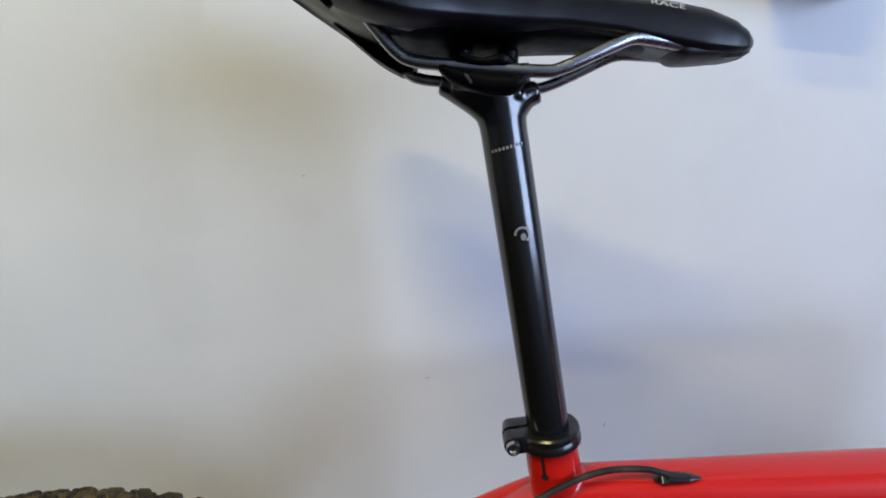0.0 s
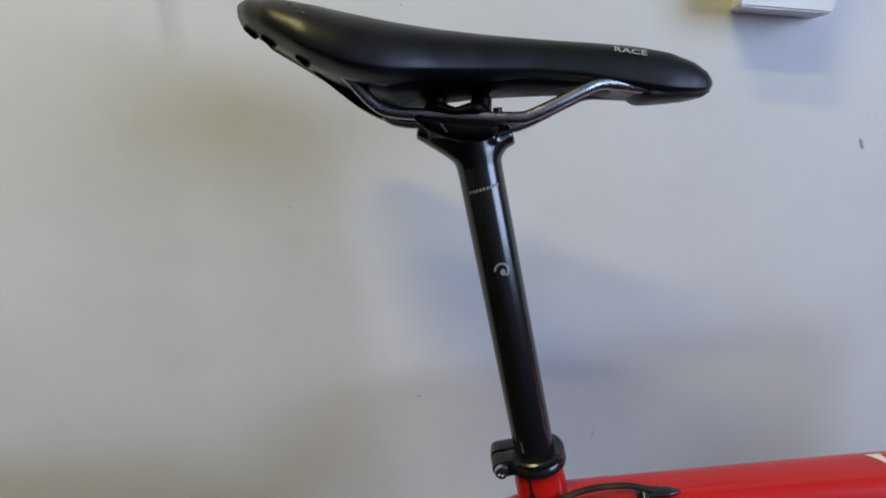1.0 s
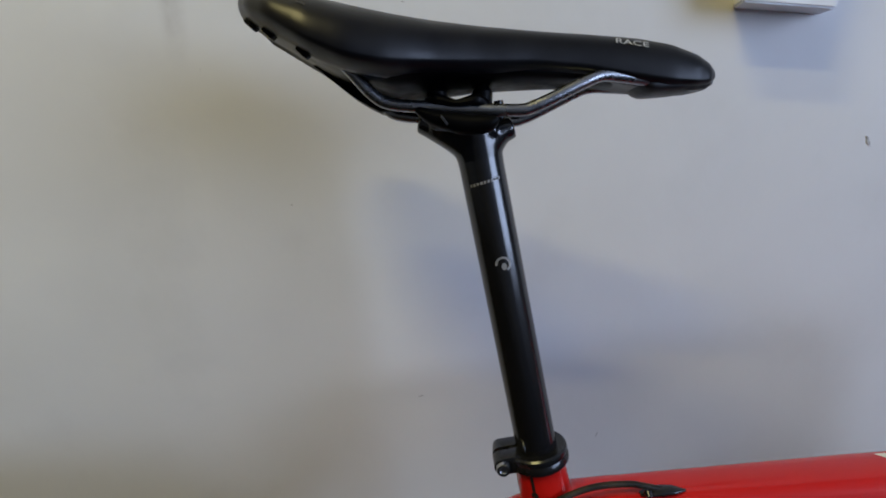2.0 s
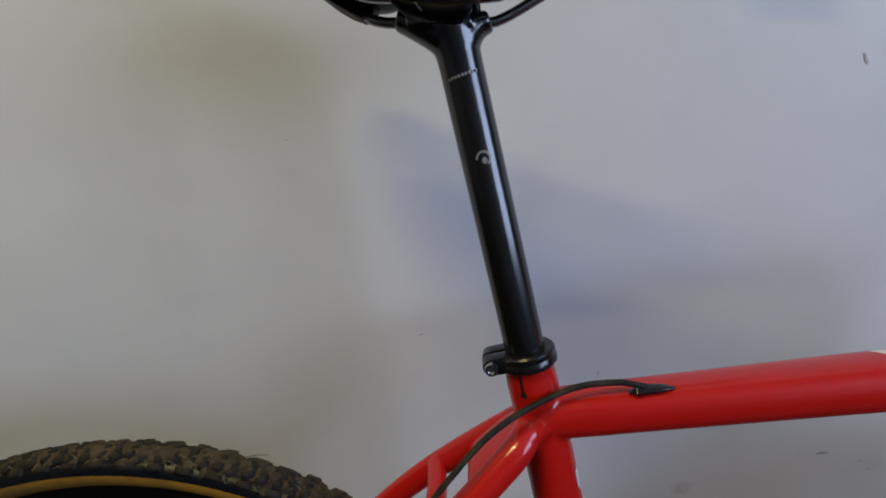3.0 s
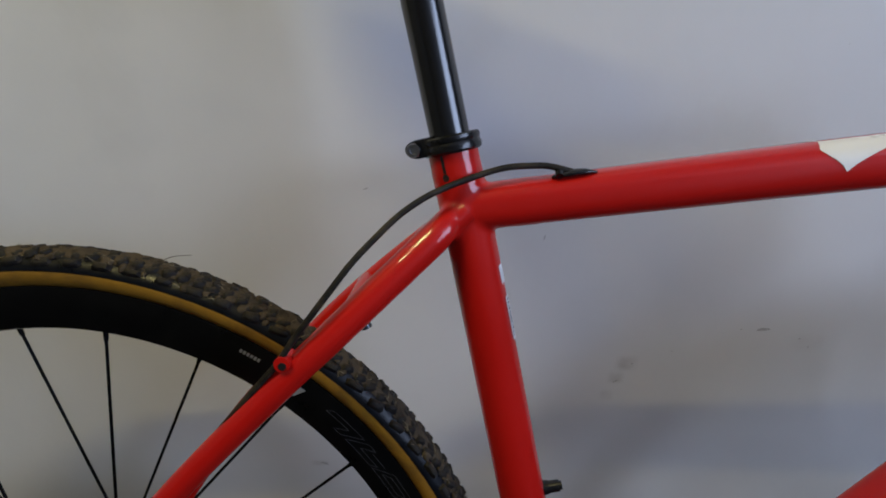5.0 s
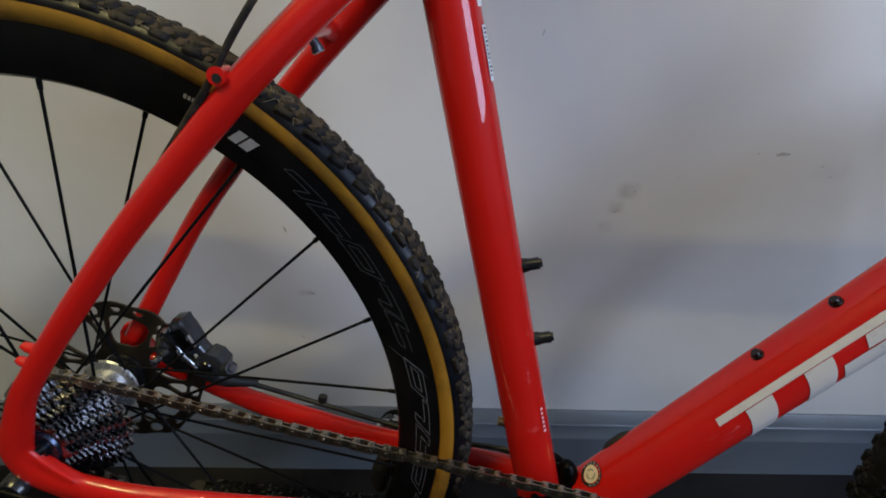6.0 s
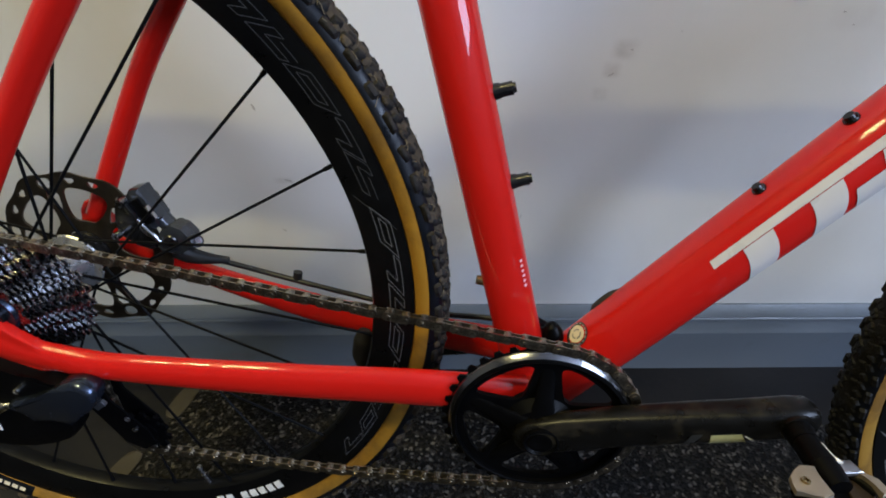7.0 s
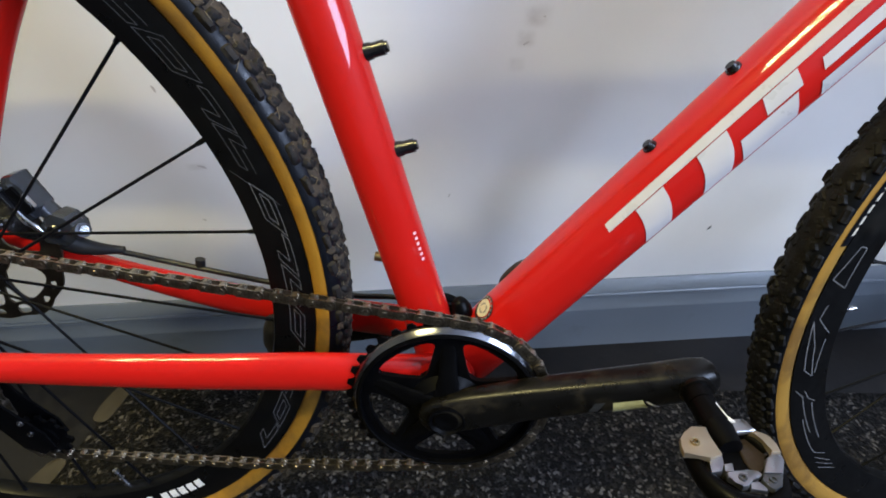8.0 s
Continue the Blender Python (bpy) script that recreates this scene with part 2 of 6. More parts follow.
def floor_material():
    """Black crumb rubber with grey and pale flecks."""
    m = bpy.data.materials.new("flecked_rubber_floor")
    m.use_nodes = True
    t = m.node_tree
    b = t.nodes["Principled BSDF"]
    b.inputs["Roughness"].default_value = 0.5
    b.inputs["Specular IOR Level"].default_value = 0.1
    co = t.nodes.new("ShaderNodeTexCoord").outputs["Object"]
    warp = node(t, "ShaderNodeTexNoise", Scale=160.0, Detail=2.0)
    t.links.new(co, warp.inputs["Vector"])
    shift = t.nodes.new("ShaderNodeVectorMath")
    shift.operation = "MULTIPLY_ADD"
    shift.inputs[1].default_value = (0.006, 0.006, 0.006)
    t.links.new(warp.outputs["Color"], shift.inputs[0])
    t.links.new(co, shift.inputs[2])
    cells = node(t, "ShaderNodeTexVoronoi", Scale=280.0)
    t.links.new(shift.outputs[0], cells.inputs["Vector"])
    sep = t.nodes.new("ShaderNodeSeparateColor")
    t.links.new(cells.outputs["Color"], sep.inputs[0])
    ramp = t.nodes.new("ShaderNodeValToRGB")
    cr = ramp.color_ramp
    cr.interpolation = "CONSTANT"
    cr.elements[0].position, cr.elements[0].color = 0.0, (0.0030, 0.0028, 0.0029, 1)
    cr.elements[1].position, cr.elements[1].color = 0.45, (0.0052, 0.0049, 0.0048, 1)
    for at, col in ((0.58, (0.0115, 0.0105, 0.0098, 1)), (0.77, (0.026, 0.0235, 0.0215, 1)), (0.92, (0.080, 0.074, 0.068, 1))):
        cr.elements.new(at).color = col
    t.links.new(sep.outputs[0], ramp.inputs[0])
    t.links.new(ramp.outputs[0], b.inputs["Base Color"])
    rr = t.nodes.new("ShaderNodeMapRange")
    rr.inputs["To Min"].default_value, rr.inputs["To Max"].default_value = 0.32, 0.65
    t.links.new(sep.outputs[1], rr.inputs["Value"])
    t.links.new(rr.outputs[0], b.inputs["Roughness"])
    h = t.nodes.new("ShaderNodeMath")
    h.operation = "ADD"
    t.links.new(cells.outputs["Distance"], h.inputs[0])
    t.links.new(sep.outputs[2], h.inputs[1])
    bn = node(t, "ShaderNodeBump", Strength=0.55, Distance=0.0016)
    t.links.new(h.outputs[0], bn.inputs["Height"])
    t.links.new(bn.outputs[0], b.inputs["Normal"])
    return m


WALL_PAINT = wall_material()
FLOOR_RUBBER = floor_material()


# ---- mesh helpers ----
def mesh_of(name, bm, mat, angle=38):
    me = bpy.data.meshes.new(name)
    bmesh.ops.recalc_face_normals(bm, faces=bm.faces)
    bm.to_mesh(me)
    bm.free()
    me.materials.append(mat)
    me.polygons.foreach_set("use_smooth", [True] * len(me.polygons))
    me.set_sharp_from_angle(angle=radians(angle))
    return me


def part(name, bm, mat, parent, label="", angle=38):
    """Links a bmesh as one mesh object under a thing or a part."""
    ob = new(name, mesh_of(name, bm, mat, angle))
    ob.parent = parent
    if label:
        tagged(ob, label)
    return ob


def shared(name, me, parent, m, label=""):
    ob = new(name, me)
    ob.parent = parent
    ob.matrix_basis = m
    if label:
        tagged(ob, label)
    return ob


def empty(name, parent=None, place=None):
    ob = new(name)
    ob.empty_display_size = 0.05
    ob.parent = parent
    if place is not None:
        ob.matrix_basis = place
    return ob


def smooth_path(points, steps=6):
    """Catmull-Rom points through the given ones."""
    p = [Vector(q) for q in points]
    p = [p[0] * 2 - p[1]] + p + [p[-1] * 2 - p[-2]]
    out = []
    for i in range(1, len(p) - 2):
        a, b, c, d = p[i - 1:i + 3]
        for k in range(steps):
            s = k / steps
            out.append(0.5 * ((2 * b) + (c - a) * s + (2 * a - 5 * b + 4 * c - d) * s * s + (3 * b - a - 3 * c + d) * s ** 3))
    out.append(p[-2])
    return out


def lerp_list(values, n):
    return [float(v) for v in np.interp(np.linspace(0, 1, n), np.linspace(0, 1, len(values)), values)]


def sweep(bm, points, tall, wide=None, n=20, caps=True, power=1.0, side=(0, 1, 0)):
    """A tube along points: half height tall and half width wide (lists are spread along it). power below 1 squares it."""
    pts = [Vector(q) for q in points]
    k = len(pts)
    ta = lerp_list(tall if isinstance(tall, (list, tuple)) else [tall], k)
    wide = tall if wide is None else wide
    wi = lerp_list(wide if isinstance(wide, (list, tuple)) else [wide], k)
    rings = []
    for i, q in enumerate(pts):
        d = (pts[min(i + 1, k - 1)] - pts[max(i - 1, 0)]).normalized()
        s = Vector(side)
        s = (s - d * s.dot(d)).normalized()
        u = s.cross(d).normalized()
        ring = []
        for j in range(n):
            a = 2 * math.pi * j / n
            c, w = math.cos(a), math.sin(a)
            c, w = math.copysign(abs(c) ** power, c), math.copysign(abs(w) ** power, w)
            ring.append(bm.verts.new(q + s * (wi[i] * c) + u * (ta[i] * w)))
        rings.append(ring)
    for a, b in zip(rings, rings[1:]):
        for j in range(n):
            bm.faces.new((a[j], a[(j + 1) % n], b[(j + 1) % n], b[j]))
    if caps:
        bm.faces.new(rings[0][::-1])
        bm.faces.new(rings[-1])
    return bm


def lathe(bm, profile, n=96, m=None, closed=True, start=0.0, turn=2 * math.pi):
    """Turns a profile of (radius, y) round the y axis."""
    m = m or Matrix()
    full = abs(turn - 2 * math.pi) < 1e-6
    cols = n if full else n + 1
    rings = []
    for i in range(cols):
        a = start + turn * i / n
        rings.append([bm.verts.new(m @ Vector((r * math.cos(a), y, r * math.sin(a)))) for r, y in profile])
    k = len(profile)
    for i in range(n):
        a, b = rings[i], rings[(i + 1) % cols]
        for j in range(k if closed else k - 1):
            bm.faces.new((a[j], a[(j + 1) % k], b[(j + 1) % k], b[j]))
    return bm


def box(bm, size, m=None, bevel=0.0, segments=2):
    made = bmesh.ops.create_cube(bm, size=1.0)["verts"]
    bmesh.ops.scale(bm, vec=size, verts=made)
    if bevel:
        edges = list({e for v in made for e in v.link_edges})
        made = bmesh.ops.bevel(bm, geom=edges, offset=bevel, segments=segments, affect="EDGES", profile=0.6)["verts"]
    if m is not None:
        bmesh.ops.transform(bm, matrix=m, verts=made)
    return bm


def rod(bm, a, b, r, n=12, r2=None):
    return sweep(bm, [a, b], [r, r if r2 is None else r2], n=n, side=(0.13, 0.9, 0.31))


def slab(bm, outline, y0, y1, bevel=0.0, holes=()):
    """A plate in the x-z plane from y0 to y1."""
    fronts = [bm.verts.new((x, y0, z)) for x, z in outline]
    backs = [bm.verts.new((x, y1, z)) for x, z in outline]
    k = len(outline)
    f0 = bm.faces.new(fronts)
    f1 = bm.faces.new(backs[::-1])
    for j in range(k):
        bm.faces.new((fronts[j], backs[j], backs[(j + 1) % k], fronts[(j + 1) % k]))
    if bevel:
        bmesh.ops.bevel(bm, geom=list(f0.edges) + list(f1.edges), offset=bevel, segments=2, affect="EDGES", profile=0.6)
    return bm


def holed(bm, outer, holes, y0, y1):
    """A plate in the x-z plane from y0 to y1 with openings through it."""
    loops = [outer] + list(holes)
    tris = geometry.tessellate_polygon([[Vector((x, z, 0)) for x, z in l] for l in loops])
    flat = [q for l in loops for q in l]
    va = [bm.verts.new((x, y0, z)) for x, z in flat]
    vb = [bm.verts.new((x, y1, z)) for x, z in flat]
    for t in tris:
        bm.faces.new([va[i] for i in t])
        bm.faces.new([vb[i] for i in reversed(t)])
    o = 0
    for l in loops:
        k = len(l)
        for i in range(k):
            j = (i + 1) % k
            bm.faces.new((va[o + i], vb[o + i], vb[o + j], va[o + j]))
        o += k
    return bm


def rounded(points, times=2):
    """Cuts the corners of a closed outline."""
    for _ in range(times):
        points = [(a[0] * f + b[0] * (1 - f), a[1] * f + b[1] * (1 - f)) for a, b in zip(points, points[1:] + points[:1]) for f in (0.75, 0.25)]
    return points


def polar(r, deg):
    return r * math.cos(radians(deg)), r * math.sin(radians(deg))


def circle(cx, cz, r, n=24, start=0.0, turn=2 * math.pi):
    return [(cx + r * math.cos(start + turn * i / n), cz + r * math.sin(start + turn * i / n)) for i in range(n)]


def words(name, text, size, m, mat, parent, label=""):
    cu = bpy.data.curves.new(name, "FONT")
    cu.body, cu.size, cu.extrude = text, size, size * 0.01
    cu.align_x, cu.align_y = "CENTER", "CENTER"
    tmp = bpy.data.objects.new(name, cu)
    scene.collection.objects.link(tmp)
    me = bpy.data.meshes.new_from_object(tmp.evaluated_get(bpy.context.evaluated_depsgraph_get()))
    bpy.data.objects.remove(tmp)
    me.materials.clear()
    me.materials.append(mat)
    return shared(name, me, parent, m, label)


# ---- the room ----
X0, X1, Y0, H = -2.6, 1.9, -3.0, 2.56
T = 0.12


def structure(name, bm, mat, label, category):
    ob = new(name, mesh_of(name, bm, mat))
    return tagged(ob, label, category, kind="structure")


def span(bm, a, b, bevel=0.0):
    a, b = Vector(a), Vector(b)
    return box(bm, tuple(b - a), Matrix.Translation((a + b) / 2), bevel)


structure("floor", span(bmesh.new(), (X0 - T, Y0 - T, -0.10), (X1 + T, WALL_Y + T, 0.0)), SMOOTH_FLOOR, "smooth dark vinyl floor with a dull sheen", "floor")
structure("ceiling", span(bmesh.new(), (X0 - T, Y0 - T, H), (X1 + T, WALL_Y + T, H + 0.1)), CEILING_PAINT, "plain white painted ceiling over the room", "ceiling")
wall_north = structure("wall_north", span(bmesh.new(), (X0 - T, WALL_Y, 0.0), (X1 + T, WALL_Y + T, H)), WALL_PAINT, "scuffed white painted wall behind the bicycle", "wall")
structure("wall_south", span(bmesh.new(), (X0 - T, Y0 - T, 0.0), (X1 + T, Y0, H)), PLAIN_WALL, "plain painted wall closing the room", "wall")
structure("wall_west", span(bmesh.new(), (X0 - T, Y0, 0.0), (X0, WALL_Y, H)), PLAIN_WALL, "plain painted side wall of the room", "wall")
# east wall with a window opening
WY0, WY1, WZ0, WZ1 = -2.78, -0.74, 1.02, 2.46
bm = bmesh.new()
span(bm, (X1, Y0, 0.0), (X1 + T, WALL_Y, WZ0))
span(bm, (X1, Y0, WZ1), (X1 + T, WALL_Y, H))
span(bm, (X1, Y0, WZ0), (X1 + T, WY0, WZ1))
span(bm, (X1, WY1, WZ0), (X1 + T, WALL_Y, WZ1))
structure("wall_east", bm, PLAIN_WALL, "plain painted wall with a window opening", "wall")
bm = bmesh.new()
for a, b in (((X1 + 0.06, WY0, WZ0), (X1 + 0.11, WY0 + 0.05, WZ1)), ((X1 + 0.06, WY1 - 0.05, WZ0), (X1 + 0.11, WY1, WZ1)),
             ((X1 + 0.06, WY0 + 0.05, WZ0), (X1 + 0.11, WY1 - 0.05, WZ0 + 0.05)), ((X1 + 0.06, WY0 + 0.05, WZ1 - 0.05), (X1 + 0.11, WY1 - 0.05, WZ1))):
    span(bm, a, b)
structure("window_1", bm, WHITE_PLASTIC, "white window frame in the side wall", "window")

# scuffs and nicks on the wall: x, height, size, slant
CHIP = material("black_chip", (0.03, 0.03, 0.03), 0.7, spread=0.3, scale=300)
SCUFF = material("dark_scuff", (0.46, 0.44, 0.42), 0.7, spread=0.4, scale=300)
for x, z, size, slant in ((0.201, 0.979, 0.0055, -50), (0.1985, 0.983, 0.003, -40), (-0.326, 0.898, 0.003, 0), (-0.232, 1.069, 0.003, 0), (0.281, 0.538, 0.010, 4), (-0.202, 0.698, 0.004, 25), (0.248, 1.002, 0.005, 40), (-0.006, 0.650, 0.004, 80), (0.108, 0.461, 0.005, 30), (0.332, 0.526, 0.004, 0), (0.347, 0.514, 0.004, 0), (0.253, 0.538, 0.003, 0), (-0.256, 0.331, 0.008, -20), (-0.280, 0.422, 0.006, -70), (0.391, 0.213, 0.006, 60), (0.030, 0.281, 0.004, 70), (-0.273, 0.259, 0.004, -40), (0.125, 0.487, 0.004, 0)):
    bm = bmesh.new()
    long = size * (1.6 if slant else 0.8)
    spots = [bm.verts.new((long * 0.5 * math.cos(a) * random.uniform(0.75, 1.2), 0, size * 0.22 * math.sin(a) * random.uniform(0.6, 1.3))) for a in np.linspace(0, 2 * math.pi, 11, endpoint=False)]
    bm.faces.new(spots)
    ob = new("scuff", mesh_of("scuff", bm, CHIP if x > 0.38 else SCUFF))
    ob.parent = wall_north
    ob.matrix_basis = Matrix.Translation((x, WALL_Y - 0.0006, z)) @ Matrix.Rotation(radians(-slant), 4, "Y")

# skirting board: a moulded profile run along the wall
bm = bmesh.new()
y = WALL_Y
top = BOARD_Z - 0.005
prof = [(y, 0.0), (y - 0.0125, 0.0), (y - 0.0125, 0.076), (y - 0.0129, 0.078), (y - 0.0129, 0.0805), (y - 0.0110, 0.0835), (y - 0.0106, 0.103), (y - 0.0118, 0.1045),
        (y - 0.0118, 0.1075), (y - 0.0102, 0.1095), (y - 0.0118, 0.112), (y - 0.0105, 0.1155), (y - 0.0045, top - 0.0015), (y - 0.003, top), (y, top)]
ends = [[bm.verts.new((x, py, pz)) for py, pz in prof] for x in (X0, X1)]
k = len(prof)
for j in range(k):
    bm.faces.new((ends[0][j], ends[0][(j + 1) % k], ends[1][(j + 1) % k], ends[1][j]))
bm.faces.new(ends[0])
bm.faces.new(ends[1][::-1])
structure("baseboard", bm, BOARD_PAINT, "blue-grey gloss painted moulded skirting board", "skirting board")

# ceiling fitting that gives the warm light
lamp = tagged(empty("ceiling_light", None, pose(-1.10, -0.58, H)), "white framed ceiling light panel, switched on", "ceiling light")
part("frame", span(bmesh.new(), (-0.40, -0.32, -0.05), (0.40, 0.32, 0.0), 0.006), WHITE_PLASTIC, lamp)
for strip_y in (-0.19, 0.19):
    part("diffuser", span(bmesh.new(), (-0.36, strip_y - 0.05, -0.054), (0.36, strip_y + 0.05, -0.046), 0.002), WHITE_PLASTIC, lamp)

# ---- the white box on the wall ----
bm = bmesh.new()
low = [(0.0425, WALL_Y), (0.1205, WALL_Y), (0.1077, WALL_Y - 0.033), (0.0297, WALL_Y - 0.033)]
ends = [[bm.verts.new((x, yy, z)) for x, yy in low] for z in (1.0815, 1.19)]
for k in range(4):
    bm.faces.new((ends[0][k], ends[0][(k + 1) % 4], ends[1][(k + 1) % 4], ends[1][k]))
bm.faces.new(ends[0][::-1])
bm.faces.new(ends[1])
bmesh.ops.bevel(bm, geom=list(bm.edges), offset=0.0015, segments=2, affect="EDGES")
ob = new("wall_box", mesh_of("wall_box", bm, WHITE_PLASTIC))
tagged(ob, "small white plastic box fixed to the wall", "wall box")

# ---- the bicycle ----
bike = tagged(empty("bicycle", None, BIKE_POSE), "red alloy cyclocross bicycle with tan-wall tyres leaning at the wall", "bicycle")

# frame tubes
seat_tube = part("seat_tube", sweep(bmesh.new(), [on_seat(0.262, 0, -0.0028), on_seat(0.34, 0, -0.0026), on_seat(0.52, 0, -0.0018), on_seat(0.70, 0, -0.0002), on_seat(0.776)], [0.0200, 0.0189, 0.0181, 0.0174, 0.0172], [0.0182, 0.0172, 0.0170, 0.0172, 0.0172], n=32), RED, bike)
TT0, TT1 = Vector((-0.125, 0, 0.7375)), Vector((0.385, 0, 0.826))
top_tube = part("top_tube", sweep(bmesh.new(), [TT0, (-0.06, 0, 0.7495), (0.07, 0, 0.7735), (0.22, 0, 0.800), TT1], [0.0160, 0.0161, 0.0172, 0.0182, 0.0186], [0.0175, 0.019, 0.021, 0.021, 0.0205], n=36, power=0.78), RED, bike)
DT0, DT1 = Vector((0.0079, 0, 0.2633)), Vector((0.3984, 0, 0.7533))
down_tube = part("down_tube", sweep(bmesh.new(), [DT0, DT0.lerp(DT1, 0.2), DT0.lerp(DT1, 0.6), DT1], [0.0246, 0.0246, 0.0246, 0.0242], [0.0215, 0.0225, 0.0225, 0.021], n=36, power=0.84), RED, bike)
part("head_tube", sweep(bmesh.new(), [(0.408, 0, 0.715), (0.398, 0, 0.745), (0.378, 0, 0.815), (0.366, 0, 0.862)], [0.026, 0.023, 0.021, 0.022], n=32), RED, bike)
part("bottom_bracket_shell", lathe(bmesh.new(), [(0.0, -0.037), (0.021, -0.037), (0.0225, -0.035), (0.0225, 0.035), (0.021, 0.037), (0.0, 0.037)], 40, Matrix.Translation(BB), closed=False), RED, bike)


part("bottom_bracket_cup", lathe(bmesh.new(), [(0.012, -0.0375), (0.0228, -0.0375), (0.0232, -0.0390), (0.0225, -0.0435), (0.012, -0.0435)], 36, Matrix.Translation(BB)), SPIDER, bike, "black bottom bracket cup")


def fused(name, bm, mat, parent, label="", voxel=0.0016, rounds=14):
    """Tubes run together into one skin with rounded fillets, as welded and ground joints are."""
    ob = part(name, bm, mat, parent, label, 180)
    rm = ob.modifiers.new("join", "REMESH")
    rm.mode, rm.voxel_size, rm.use_smooth_shade = "VOXEL", voxel, True
    sm = ob.modifiers.new("fillet", "SMOOTH")
    sm.factor, sm.iterations = 0.5, rounds
    return ob


STAY = [(-0.140, -0.014, 0.729), (-0.151, -0.026, 0.7165), (-0.204, -0.048, 0.6615), (-0.247, -0.055, 0.615), (-0.328, -0.058, 0.521), (-0.402, -0.064, 0.420), (-0.426, -0.065, 0.372)]
STAY_FAR = [(-0.122, 0.012, 0.738), (-0.152, 0.024, 0.711), (-0.206, 0.042, 0.659), (-0.248, 0.050, 0.614), (-0.290, 0.053, 0.564), (-0.339, 0.056, 0.498), (-0.416, 0.060, 0.374)]
CSTAY = [(-0.433, -0.064, 0.330), (-0.390, -0.063, 0.312), (-0.338, -0.061, 0.3035), (-0.200, -0.050, 0.2945), (-0.105, -0.042, 0.2910), (-0.040, -0.034, 0.2845), (-0.010, -0.028, 0.281)]
CSTAY_FAR = [(-0.428, 0.064, 0.354), (-0.392, 0.063, 0.342), (-0.345, 0.061, 0.3255), (-0.290, 0.057, 0.310), (-0.231, 0.053, 0.297), (-0.177, 0.049, 0.288), (-0.105, 0.042, 0.284), (-0.040, 0.034, 0.282), (-0.010, 0.028, 0.282)]
for s in (1, -1):
    part("seat_stay", sweep(bmesh.new(), smooth_path(STAY if s > 0 else STAY_FAR), [0.0095, 0.0108, 0.0104, 0.0098, 0.0092, 0.0090, 0.010], [0.0105, 0.010, 0.0092, 0.0085, 0.0082, 0.008, 0.007], n=24), RED, bike)
    part("chain_stay", sweep(bmesh.new(), smooth_path(CSTAY if s > 0 else CSTAY_FAR), [0.0105, 0.0115, 0.0124, 0.0162, 0.0180, 0.0182, 0.017] if s > 0 else [0.008, 0.0095, 0.0100, 0.0120, 0.0150, 0.0165, 0.0170, 0.0172, 0.017], [0.006, 0.0075, 0.0085, 0.0088, 0.009, 0.010, 0.012], n=24), RED, bike)
    # dropout plate between the stays
    if s < 0:
        c = [(-0.430, 0.386), (-0.413, 0.390), (-0.403, 0.366), (-0.392, 0.352), (-0.394, 0.333), (-0.425, 0.337), (-0.436, 0.356)]
    if s > 0:
        continue
    part("dropout", slab(bmesh.new(), rounded(c, 1), -0.0685 * s, -0.0600 * s, 0.0020), RED, bike)
bm = bmesh.new()
sweep(bm, [on_seat(0.676), on_seat(0.700), on_seat(0.762), on_seat(0.774)], [0.0168, 0.0176, 0.0177, 0.0169], n=32)
sweep(bm, [TT0, (-0.085, 0, 0.7449), (-0.060, 0, 0.7495)], [0.0160, 0.0164, 0.0155], [0.0175, 0.0188, 0.0180], n=32, power=0.78)
near_top, far_top = smooth_path(STAY[:3], 5), smooth_path(STAY_FAR[:3], 5)
sweep(bm, [Vector((-0.128, -0.006, 0.741))] + near_top[:8], [0.0098, 0.0104, 0.0108, 0.0101], [0.0108, 0.0108, 0.0102, 0.0092], n=24)
sweep(bm, [Vector((-0.112, 0.004, 0.746))] + far_top[:8], [0.0098, 0.0104, 0.0108, 0.0101], [0.0108, 0.0108, 0.0102, 0.0092], n=24)
fused("seat_lug", bm, RED, bike)
bm = bmesh.new()
sweep(bm, smooth_path([(-0.396, -0.0637, 0.429), (-0.412, -0.0645, 0.405), (-0.4255, -0.065, 0.372), (-0.433, -0.065, 0.347), (-0.425, -0.0645, 0.326), (-0.400, -0.0633, 0.3145), (-0.360, -0.0618, 0.3062), (-0.318, -0.0597, 0.3022)]), [0.0085, 0.0096, 0.0122, 0.0150, 0.0150, 0.0128, 0.0124, 0.0120], [0.0075, 0.0082, 0.0080, 0.0076, 0.0074, 0.0077, 0.0086, 0.0082], n=24)
slab(bm, rounded([(-0.440, 0.352), (-0.424, 0.356), (-0.408, 0.338), (-0.384, 0.322), (-0.378, 0.302), (-0.398, 0.297), (-0.424, 0.308), (-0.441, 0.330)], 1), -0.0690, -0.0600)
fused("dropout_joint", bm, RED, bike, "", 0.0015, 10)
part("stay_bridge", sweep(bmesh.new(), [(-0.200, -0.036, 0.667), (-0.200, 0, 0.670), (-0.203, 0.036, 0.667)], 0.0075, n=16, side=(1, 0, 1)), RED, bike)
part("stay_gusset", sweep(bmesh.new(), smooth_path([(-0.128, -0.002, 0.738), (-0.150, -0.003, 0.717), (-0.170, -0.003, 0.697), (-0.176, -0.003, 0.691)]), [0.011, 0.0095, 0.007, 0.003], [0.018, 0.026, 0.032, 0.034], n=24, power=0.8), RED, bike)

